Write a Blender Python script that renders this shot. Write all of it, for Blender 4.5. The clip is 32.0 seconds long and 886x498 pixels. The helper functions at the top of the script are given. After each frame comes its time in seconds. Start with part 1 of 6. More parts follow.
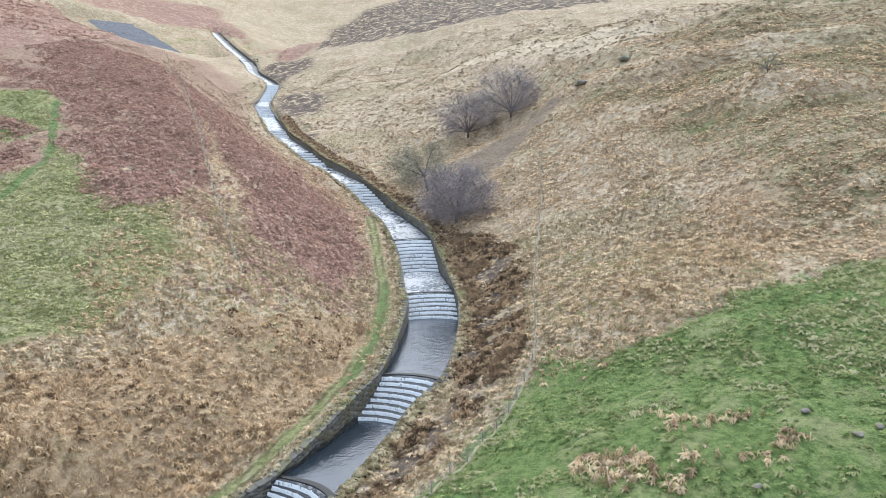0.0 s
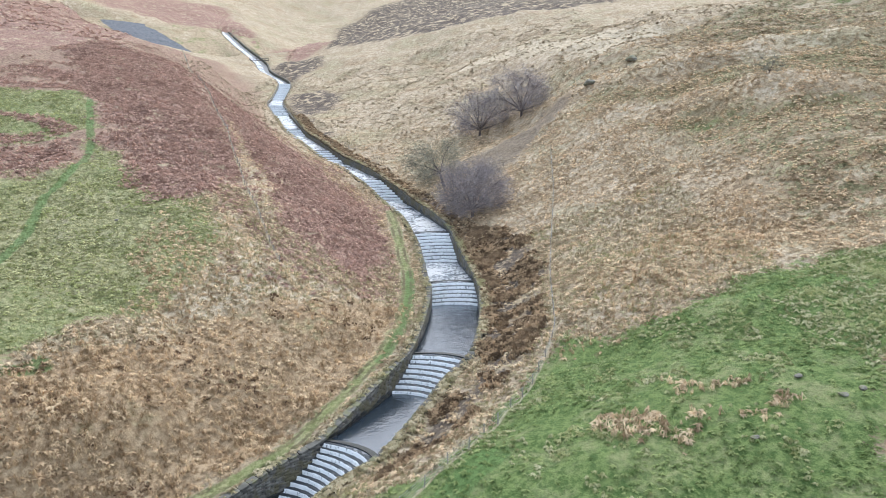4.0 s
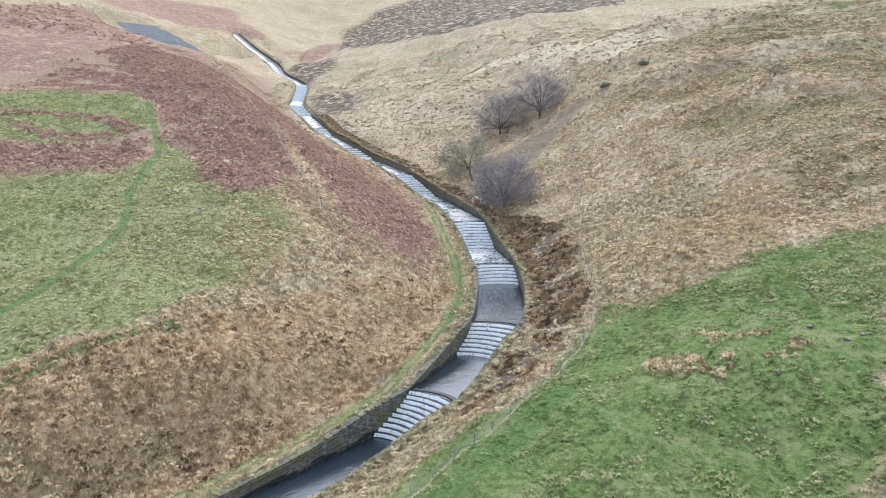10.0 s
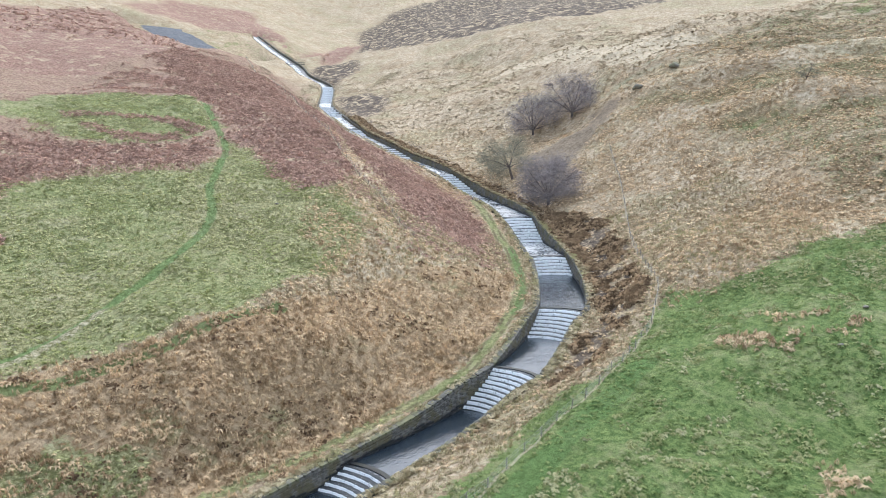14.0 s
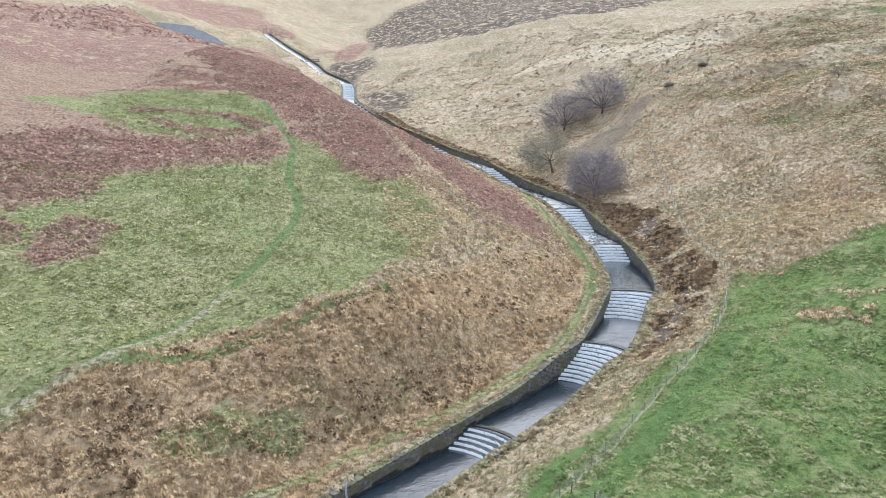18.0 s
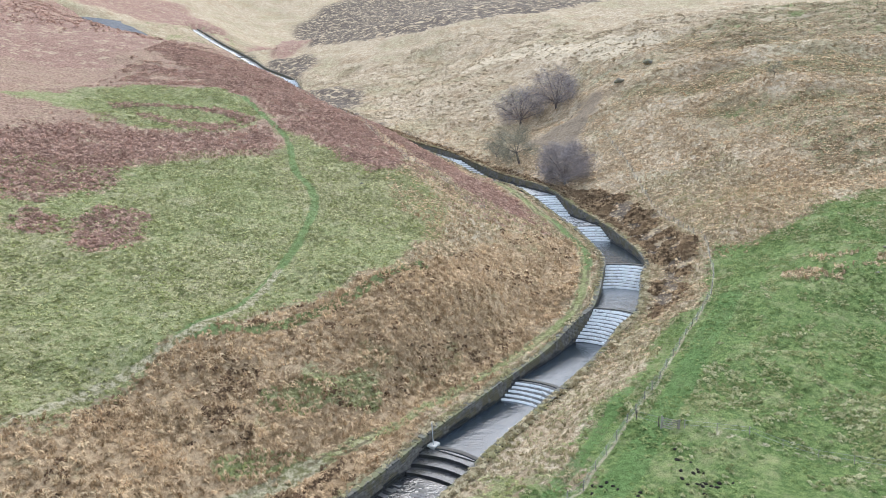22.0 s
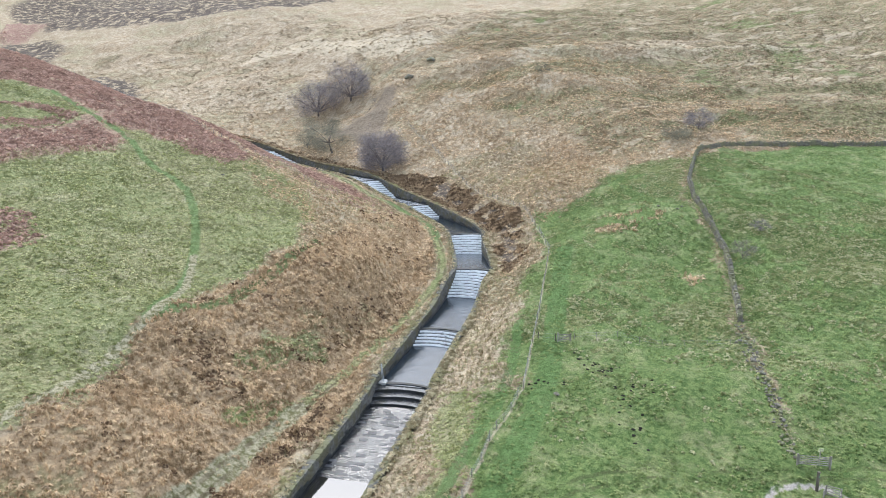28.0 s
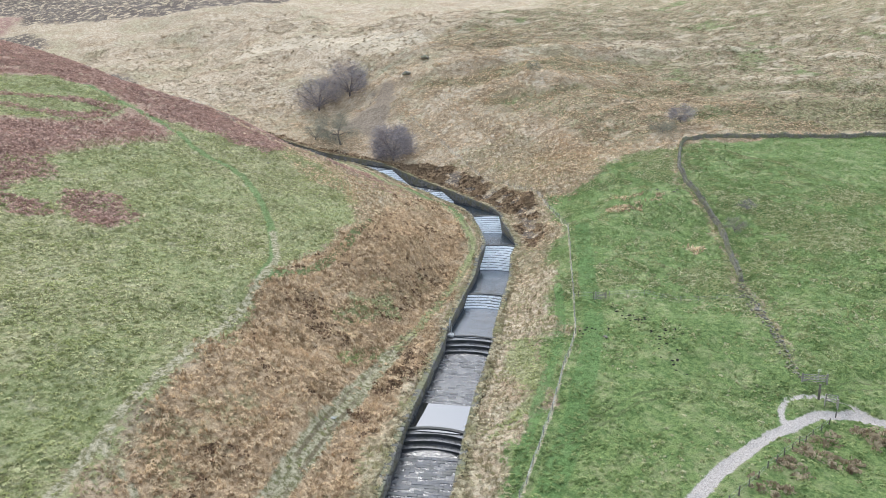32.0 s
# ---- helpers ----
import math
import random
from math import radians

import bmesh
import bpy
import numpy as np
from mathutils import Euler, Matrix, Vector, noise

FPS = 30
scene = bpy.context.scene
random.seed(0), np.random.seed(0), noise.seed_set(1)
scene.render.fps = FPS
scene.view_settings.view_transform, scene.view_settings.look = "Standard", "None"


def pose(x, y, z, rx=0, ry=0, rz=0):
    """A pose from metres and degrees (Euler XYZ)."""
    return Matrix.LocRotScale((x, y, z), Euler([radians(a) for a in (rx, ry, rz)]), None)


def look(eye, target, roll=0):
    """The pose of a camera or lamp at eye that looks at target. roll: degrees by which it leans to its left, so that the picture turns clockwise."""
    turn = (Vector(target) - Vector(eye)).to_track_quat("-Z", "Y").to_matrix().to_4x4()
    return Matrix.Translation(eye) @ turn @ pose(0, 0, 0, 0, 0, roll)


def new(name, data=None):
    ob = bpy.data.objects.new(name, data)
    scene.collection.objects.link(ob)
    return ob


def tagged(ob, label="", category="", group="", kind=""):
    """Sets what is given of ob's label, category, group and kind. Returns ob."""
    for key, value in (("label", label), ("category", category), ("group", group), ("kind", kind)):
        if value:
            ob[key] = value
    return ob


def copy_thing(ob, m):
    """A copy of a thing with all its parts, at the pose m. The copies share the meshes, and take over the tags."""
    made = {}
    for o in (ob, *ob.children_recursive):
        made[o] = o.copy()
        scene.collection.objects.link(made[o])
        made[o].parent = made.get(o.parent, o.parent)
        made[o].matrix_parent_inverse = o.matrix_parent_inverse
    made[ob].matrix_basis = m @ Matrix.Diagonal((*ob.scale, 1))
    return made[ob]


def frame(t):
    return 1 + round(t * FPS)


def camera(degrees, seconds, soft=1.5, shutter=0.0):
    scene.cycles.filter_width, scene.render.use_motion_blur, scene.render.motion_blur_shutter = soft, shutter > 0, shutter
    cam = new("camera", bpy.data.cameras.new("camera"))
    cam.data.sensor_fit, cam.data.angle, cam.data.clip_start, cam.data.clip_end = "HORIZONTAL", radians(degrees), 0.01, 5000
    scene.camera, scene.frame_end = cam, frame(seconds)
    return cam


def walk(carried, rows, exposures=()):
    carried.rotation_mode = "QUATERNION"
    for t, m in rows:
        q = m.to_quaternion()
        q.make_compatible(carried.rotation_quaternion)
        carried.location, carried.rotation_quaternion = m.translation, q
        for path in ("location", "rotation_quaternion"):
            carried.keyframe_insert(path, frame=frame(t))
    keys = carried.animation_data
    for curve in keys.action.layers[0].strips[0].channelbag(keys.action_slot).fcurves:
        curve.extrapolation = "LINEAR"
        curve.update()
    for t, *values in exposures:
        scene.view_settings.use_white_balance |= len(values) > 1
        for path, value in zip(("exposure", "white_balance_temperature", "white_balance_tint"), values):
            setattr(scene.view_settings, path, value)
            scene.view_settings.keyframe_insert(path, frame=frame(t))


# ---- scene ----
cam = camera(63.02, 32.0, soft=0.8)

# seconds, eye (x, y, z), heading east of north, tilt, lean to the right
PATH = [
    (0.0, -0.00, -0.00, 60.00, 0.00, -10.67, -0.19),
    (0.5, -0.32, -0.98, 59.99, -0.03, -10.69, -0.20),
    (1.0, -0.67, -1.92, 60.03, -0.07, -10.71, -0.18),
    (1.5, -1.04, -2.85, 60.06, -0.11, -10.74, -0.13),
    (2.0, -1.39, -3.83, 60.08, -0.14, -10.75, -0.15),
    (2.5, -1.73, -4.83, 60.13, -0.17, -10.77, -0.16),
    (3.0, -2.06, -5.80, 60.21, -0.19, -10.79, -0.15),
    (3.5, -2.49, -6.85, 60.26, -0.23, -10.82, -0.14),
    (5.5, -4.69, -11.72, 60.31, -0.30, -10.86, -0.14),
    (6.0, -5.33, -13.02, 60.30, -0.20, -10.88, -0.14),
    (6.5, -5.98, -14.36, 60.27, -0.04, -10.89, -0.13),
    (7.0, -6.65, -15.68, 60.28, 0.16, -10.89, -0.13),
    (7.5, -7.32, -16.95, 60.29, 0.18, -10.90, -0.09),
    (8.0, -7.99, -18.16, 60.31, 0.15, -10.90, -0.08),
    (8.5, -8.75, -19.38, 60.31, 0.12, -10.90, -0.07),
    (9.0, -9.62, -20.57, 60.30, 0.08, -10.87, -0.06),
    (9.5, -10.66, -21.80, 60.30, 0.03, -10.86, -0.05),
    (10.0, -11.79, -23.00, 60.31, -0.03, -10.84, -0.05),
    (10.5, -12.98, -24.18, 60.34, -0.05, -10.83, -0.07),
    (11.0, -14.22, -25.41, 60.37, -0.12, -10.79, -0.06),
    (11.5, -15.47, -26.62, 60.39, -0.17, -10.77, -0.07),
    (12.0, -16.77, -27.82, 60.43, -0.23, -10.76, -0.04),
    (12.5, -18.10, -28.99, 60.45, -0.29, -10.75, -0.03),
    (13.0, -19.53, -30.16, 60.45, -0.37, -10.73, -0.02),
    (13.5, -20.98, -31.26, 60.45, -0.40, -10.73, -0.02),
    (15.5, -27.52, -35.32, 60.47, -0.68, -10.92, 0.03),
    (16.0, -29.48, -36.47, 60.46, -0.79, -10.94, 0.04),
    (16.5, -31.48, -37.68, 60.45, -0.82, -10.96, 0.01),
    (17.0, -33.55, -38.99, 60.46, -0.61, -10.97, 0.02),
    (17.5, -35.70, -40.28, 60.45, -0.38, -11.00, -0.03),
    (18.0, -37.90, -41.53, 60.42, 0.15, -11.03, -0.03),
    (18.5, -40.09, -42.76, 60.39, 1.60, -11.02, -0.02),
    (19.0, -42.29, -44.08, 60.30, 3.37, -11.02, 0.07),
    (19.5, -44.54, -45.48, 60.16, 5.06, -11.01, 0.09),
    (20.0, -46.96, -46.85, 60.04, 6.17, -11.07, 0.14),
    (20.5, -49.32, -48.20, 59.94, 6.12, -11.09, 0.09),
    (21.0, -51.70, -49.56, 59.83, 5.97, -11.10, 0.08),
    (21.5, -54.03, -50.98, 59.74, 5.88, -11.18, 0.08),
    (22.0, -56.36, -52.42, 59.69, 6.75, -11.24, 0.09),
    (22.5, -58.69, -53.66, 59.74, 8.23, -11.23, 0.11),
    (23.0, -61.10, -54.94, 59.78, 9.85, -11.32, 0.19),
    (23.5, -63.50, -56.37, 59.72, 11.51, -11.32, 0.28),
    (24.0, -65.85, -57.74, 59.69, 13.29, -11.31, 0.36),
    (24.5, -68.18, -58.99, 59.68, 15.44, -11.33, 0.41),
    (25.0, -70.59, -60.15, 59.64, 17.64, -11.34, 0.49),
    (25.5, -73.00, -61.19, 59.62, 19.44, -11.37, 0.55),
    (26.0, -75.45, -62.15, 59.62, 20.98, -11.43, 0.64),
    (26.5, -77.92, -63.03, 59.69, 22.97, -11.45, 0.70),
    (28.5, -89.77, -66.20, 61.28, 27.75, -12.13, -0.18),
    (29.0, -92.74, -67.25, 61.32, 27.69, -12.18, -0.18),
    (29.5, -95.79, -68.40, 61.33, 28.94, -12.22, -0.18),
    (30.0, -98.94, -69.57, 61.34, 30.93, -12.24, -0.23),
    (30.5, -102.26, -70.79, 61.35, 31.13, -12.28, -0.21),
    (31.0, -105.55, -72.06, 61.39, 31.14, -12.31, -0.28),
    (31.5, -108.92, -73.34, 61.40, 31.09, -12.37, -0.28),
    (32.0, -112.22, -74.57, 61.43, 31.12, -12.42, -0.30),
]


def flown(x, y, z, heading, tilt, lean):
    h, p = radians(heading), radians(tilt)
    way = Vector((math.sin(h) * math.cos(p), math.cos(h) * math.cos(p), math.sin(p)))
    return look((x, y, z), Vector((x, y, z)) + way * 50, -lean)


walk(cam, [(row[0], flown(*row[1:])) for row in PATH])

# ==== world, sun ====
SUN_AZIMUTH, SUN_HEIGHT = 15.0, 50.0        # degrees east of north, above the horizon, behind a veil of cloud
world = bpy.data.worlds.new("world")
scene.world = world
world.use_nodes = True
_wt = world.node_tree
_sky = _wt.nodes.new("ShaderNodeTexSky")
_sky.sky_type = "NISHITA"
_sky.sun_disc = False
_sky.sun_elevation, _sky.sun_rotation = radians(SUN_HEIGHT), radians(SUN_AZIMUTH)
_sky.air_density, _sky.dust_density, _sky.ozone_density = 1.0, 4.0, 1.6
_back = _wt.nodes["Background"]
_back.inputs["Strength"].default_value = 0.15
_veil = _wt.nodes.new("ShaderNodeMix")          # an even veil of cloud over the clear sky
_veil.data_type = "RGBA"
_veil.inputs[0].default_value = 0.45
_veil.inputs[7].default_value = (5.6, 5.9, 6.3, 1.0)
_wt.links.new(_sky.outputs["Color"], _veil.inputs[6])
_wt.links.new(_veil.outputs[2], _back.inputs["Color"])
_sun = bpy.data.lights.new("sun", "SUN")
_sun.energy, _sun.angle, _sun.color = 0.5, radians(14), (1.0, 0.98, 0.94)
sun = new("sun", _sun)
_h, _p = radians(SUN_AZIMUTH), radians(SUN_HEIGHT)
sun.matrix_world = look((0, 0, 400), Vector((0, 0, 400)) - 100 * Vector((math.sin(_h) * math.cos(_p), math.cos(_h) * math.cos(_p), math.sin(_p))))
scene.view_settings.exposure = 1.13
scene.view_settings.use_white_balance = True
scene.view_settings.white_balance_temperature, scene.view_settings.white_balance_tint = 6020, 7


# ==== materials ====
class Mat:
    """A small builder for node materials."""

    def __init__(self, name, rough=0.9, spec=0.3):
        self.m = bpy.data.materials.new(name)
        self.m.use_nodes = True
        self.t = self.m.node_tree
        self.b = self.t.nodes["Principled BSDF"]
        self.b.inputs["Roughness"].default_value = rough
        self.b.inputs["Specular IOR Level"].default_value = spec
        self.at = self.t.nodes.new("ShaderNodeNewGeometry").outputs["Position"]

    def node(self, kind, **put):
        n = self.t.nodes.new(kind)
        for key, value in put.items():
            slot = n.inputs[key.replace("_", " ")]
            if isinstance(value, bpy.types.NodeSocket):
                self.t.links.new(value, slot)
            else:
                slot.default_value = value
        return n

    def noise(self, scale, detail=4.0, rough=0.6, stretch=None, warp=0.0):
        at = self.at
        if stretch:
            mp = self.t.nodes.new("ShaderNodeMapping")
            self.t.links.new(at, mp.inputs["Vector"])
            mp.inputs["Scale"].default_value = stretch
            at = mp.outputs["Vector"]
        return self.node("ShaderNodeTexNoise", Vector=at, Scale=scale, Detail=detail, Roughness=rough, Distortion=warp).outputs["Fac"]

    def ramp(self, value, lo, hi):
        n = self.node("ShaderNodeMapRange", Value=value)
        n.interpolation_type = "SMOOTHSTEP"
        n.inputs["From Min"].default_value, n.inputs["From Max"].default_value = lo, hi
        return n.outputs["Result"]

    def math(self, op, a, b=0.0):
        n = self.t.nodes.new("ShaderNodeMath")
        n.operation = op
        for slot, value in zip(n.inputs, (a, b)):
            if isinstance(value, bpy.types.NodeSocket):
                self.t.links.new(value, slot)
            else:
                slot.default_value = value
        return n.outputs["Value"]

    def mix(self, fac, a, b):
        n = self.t.nodes.new("ShaderNodeMix")
        n.data_type = "RGBA"
        for slot, value in ((n.inputs[0], fac), (n.inputs[6], a), (n.inputs[7], b)):
            if isinstance(value, bpy.types.NodeSocket):
                self.t.links.new(value, slot)
            else:
                slot.default_value = value if isinstance(value, float) else (*value, 1.0)
        return n.outputs[2]

    def attribute(self, name):
        n = self.t.nodes.new("ShaderNodeAttribute")
        n.attribute_name = name
        return n.outputs["Fac"]

    def island(self):
        return self.t.nodes.new("ShaderNodeNewGeometry").outputs["Random Per Island"]

    def own(self):
        return self.t.nodes.new("ShaderNodeObjectInfo").outputs["Random"]

    def colour(self, c):
        if isinstance(c, bpy.types.NodeSocket):
            self.t.links.new(c, self.b.inputs["Base Color"])
        else:
            self.b.inputs["Base Color"].default_value = (*c, 1.0)
        return self

    def bump(self, value, strength, distance):
        n = self.node("ShaderNodeBump", Height=value, Strength=strength, Distance=distance)
        self.t.links.new(n.outputs["Normal"], self.b.inputs["Normal"])
        return self


def ground_material():
    g = Mat("moor_ground", 0.95, 0.15)
    big, mid, fine = g.noise(0.035, 3), g.noise(0.22, 4, 0.65), g.noise(1.3, 6, 0.8)
    tiny, tuft = g.noise(4.0, 3, 0.7), g.noise(0.75, 4, 0.75, warp=0.6)
    edge = g.math("ADD", g.math("MULTIPLY", g.math("SUBTRACT", mid, 0.5), 1.3), g.math("MULTIPLY", g.math("SUBTRACT", fine, 0.5), 1.6))
    grain = g.ramp(fine, 0.40, 0.60)
    clump = g.ramp(tuft, 0.42, 0.58)

    def cover(name, soft=0.12):
        return g.ramp(g.math("ADD", g.attribute(name), edge), 0.5 - soft, 0.5 + soft)
    c = g.mix(grain, STRAW_DARK, STRAW)
    c = g.mix(g.math("MULTIPLY", clump, g.ramp(mid, 0.35, 0.6)), c, STRAW_PALE)
    c = g.mix(g.math("MULTIPLY", g.ramp(g.math("ADD", g.math("MULTIPLY", big, 0.6), g.math("MULTIPLY", mid, 0.4)), 0.48, 0.6), 0.38), c, g.mix(clump, OLIVE, OLIVE_PALE))
    c = g.mix(g.math("MULTIPLY", g.ramp(g.noise(0.05, 3, 0.6, stretch=(1, 1.7, 1)), 0.54, 0.66), 0.6), c, g.mix(clump, UMBER, RUST_GRASS))
    speck = g.ramp(g.math("ADD", g.math("MULTIPLY", g.noise(0.45, 4, 0.7), 0.6), g.math("MULTIPLY", g.noise(1.6, 3, 0.7), 0.4)), 0.56, 0.62)
    c = g.mix(g.math("MULTIPLY", speck, 0.7), c, UMBER)
    ridge = g.ramp(g.noise(0.11, 6, 0.75, warp=0.8), 0.55, 0.63)
    c = g.mix(g.math("MULTIPLY", ridge, 0.45), c, g.mix(grain, UMBER, STRAW))
    d = g.mix(g.math("ADD", g.math("MULTIPLY", g.math("MULTIPLY", clump, g.ramp(mid, 0.4, 0.58)), 0.45), 0.22), g.mix(grain, BRACKEN_DARK, BRACKEN), g.mix(grain, STRAW_DARK, STRAW))
    c = g.mix(cover("faded", 0.3), c, d)
    u = g.mix(clump, g.mix(grain, SEDGE_DARK, OLIVE_PALE), g.mix(grain, UMBER, STRAW))
    u = g.mix(g.math("MULTIPLY", g.ramp(mid, 0.52, 0.6), 0.6), u, g.mix(grain, UMBER, RUST_GRASS))
    u = g.mix(g.math("MULTIPLY", g.ramp(big, 0.56, 0.64), 0.6), u, g.mix(grain, MEADOW, MEADOW_LIGHT))
    streak = g.ramp(g.noise(0.2, 5, 0.7, stretch=(0.45, 1.5, 1.0)), 0.47, 0.58)
    u = g.mix(g.math("MULTIPLY", streak, 0.55), u, g.mix(clump, SEDGE_DARK, UMBER))
    u = g.mix(g.math("MULTIPLY", g.ramp(g.noise(0.13, 5, 0.7, stretch=(0.4, 1.4, 1.0), warp=0.4), 0.53, 0.62), 0.7), u, g.mix(grain, STRAW, STRAW_PALE))
    c = g.mix(cover("dun", 0.35), c, u)
    pale = g.mix(grain, STRAW, g.mix(clump, STRAW_PALE, STRAW_BLEACHED))
    c = g.mix(g.math("MULTIPLY", g.ramp(g.math("ADD", g.attribute("bleached"), g.math("MULTIPLY", edge, 0.7)), 0.3, 0.7), 0.92), c, pale)
    # dark sedge whose colour also holds the shade below the moor banks
    shaded_sedge = g.mix(clump, g.mix(grain, SEDGE_DARK, OLIVE), g.mix(grain, UMBER, OLIVE_PALE))
    c = g.mix(g.math("MULTIPLY", g.ramp(g.math("ADD", g.attribute("shady_hollow"), edge), 0.25, 0.75), 0.85), c, shaded_sedge)
    o = g.mix(grain, RUST_DARK, RUST_GRASS)
    o = g.mix(g.math("MULTIPLY", clump, g.math("MULTIPLY", g.ramp(mid, 0.40, 0.6), 0.25)), o, STRAW)
    o = g.mix(g.math("MULTIPLY", g.ramp(g.noise(0.3, 4, 0.7), 0.55, 0.65), 0.35), o, UMBER)
    o = g.mix(g.math("MULTIPLY", g.ramp(g.noise(0.085, 4, 0.65), 0.56, 0.64), 0.6), o, g.mix(grain, OLIVE, OLIVE_PALE))
    c = g.mix(cover("orange"), c, o)
    h = g.mix(grain, HEATHER_DARK, HEATHER)
    h = g.mix(g.ramp(g.math("ADD", g.math("MULTIPLY", mid, 0.6), g.math("MULTIPLY", tuft, 0.4)), 0.5, 0.58), h, STRAW)
    c = g.mix(cover("heather"), c, h)
    m = g.mix(grain, OLIVE, OLIVE_PALE)
    m = g.mix(g.math("MULTIPLY", g.ramp(g.math("ADD", g.math("MULTIPLY", tuft, 0.5), g.math("MULTIPLY", big, 0.5)), 0.44, 0.56), 0.42), m, MEADOW_LIGHT)
    m = g.mix(g.math("MULTIPLY", g.ramp(mid, 0.5, 0.7), g.math("MULTIPLY", clump, 0.4)), m, STRAW_PALE)
    c = g.mix(cover("rough"), c, m)
    k = g.mix(grain, MEADOW, MEADOW_LIGHT)
    k = g.mix(g.math("MULTIPLY", g.ramp(mid, 0.46, 0.64), g.math("ADD", g.math("MULTIPLY", clump, 0.35), 0.15)), k, OLIVE_PALE)
    c = g.mix(cover("meadow"), c, k)
    c = g.mix(g.math("MULTIPLY", g.ramp(g.math("ADD", g.attribute("lush"), g.math("MULTIPLY", edge, 0.5)), 0.35, 0.65), 0.75), c, g.mix(grain, MEADOW, LUSH))
    r = g.mix(grain, BRACKEN_DARK, BRACKEN)
    r = g.mix(g.math("MULTIPLY", clump, g.ramp(mid, 0.5, 0.62)), r, STRAW)
    c = g.mix(cover("bracken"), c, r)
    c = g.mix(g.ramp(g.math("ADD", g.attribute("trod"), g.math("MULTIPLY", edge, 0.5)), 0.35, 0.65), c, g.mix(grain, OLIVE, TROD))
    away = g.math("ABSOLUTE", g.math("SUBTRACT", g.math("ABSOLUTE", g.attribute("track")), 0.62))
    rut = g.ramp(g.math("ADD", away, g.math("MULTIPLY", edge, 0.25)), 0.36, 0.18)
    c = g.mix(g.math("MULTIPLY", rut, g.math("MULTIPLY", g.ramp(mid, 0.38, 0.6), 0.75)), c, RUT)
    wheel = g.math("ABSOLUTE", g.math("SUBTRACT", g.math("ABSOLUTE", g.attribute("wheels")), 0.85))
    c = g.mix(g.math("MULTIPLY", g.ramp(g.math("ADD", wheel, g.math("MULTIPLY", edge, 0.2)), 0.36, 0.16), 0.5), c, g.mix(grain, SEDGE_DARK, MEADOW))
    line = g.ramp(g.math("ADD", g.math("ABSOLUTE", g.attribute("fence")), g.math("MULTIPLY", edge, 0.1)), 0.24, 0.1)
    c = g.mix(g.math("MULTIPLY", line, 0.5), c, STRAW_BLEACHED)
    s = g.mix(grain, SCREE_DARK, SCREE)
    c = g.mix(g.math("MULTIPLY", cover("stony", 0.12), 0.8), c, s)
    c = g.mix(g.ramp(g.math("ADD", g.attribute("peat"), g.math("MULTIPLY", edge, 0.6)), 0.4, 0.6), c, g.mix(grain, PEAT, SCREE_DARK))
    w = g.mix(g.ramp(tiny, 0.3, 0.7), GRAVEL_DARK, GRAVEL)
    c = g.mix(g.ramp(g.math("ADD", g.attribute("gravel"), g.math("MULTIPLY", edge, 0.35)), 0.4, 0.6), c, w)
    g.colour(c)
    relief = g.math("ADD", g.math("MULTIPLY", fine, 0.7), g.math("MULTIPLY", tiny, 0.35))
    g.bump(relief, 1.0, 0.55)
    return g.m


STRAW, STRAW_DARK, STRAW_PALE, STRAW_BLEACHED = (0.50, 0.40, 0.268), (0.27, 0.20, 0.124), (0.60, 0.50, 0.37), (0.66, 0.58, 0.43)
SEDGE_DARK = (0.10, 0.09, 0.045)
OLIVE, OLIVE_PALE = (0.15, 0.146, 0.06), (0.385, 0.365, 0.195)
MEADOW, MEADOW_LIGHT = (0.088, 0.142, 0.042), (0.20, 0.262, 0.09)
LUSH = (0.13, 0.225, 0.075)
RUST_GRASS, UMBER, RUST_DARK = (0.52, 0.385, 0.24), (0.20, 0.132, 0.074), (0.285, 0.195, 0.112)
BRACKEN, BRACKEN_DARK = (0.40, 0.255, 0.195), (0.21, 0.125, 0.095)
HEATHER, HEATHER_DARK = (0.175, 0.14, 0.11), (0.075, 0.059, 0.048)
TROD, RUT = (0.47, 0.42, 0.29), (0.13, 0.10, 0.06)
PEAT = (0.04, 0.03, 0.022)
SCREE, SCREE_DARK = (0.27, 0.215, 0.16), (0.10, 0.076, 0.055)
GRAVEL, GRAVEL_DARK = (0.53, 0.475, 0.43), (0.40, 0.355, 0.315)


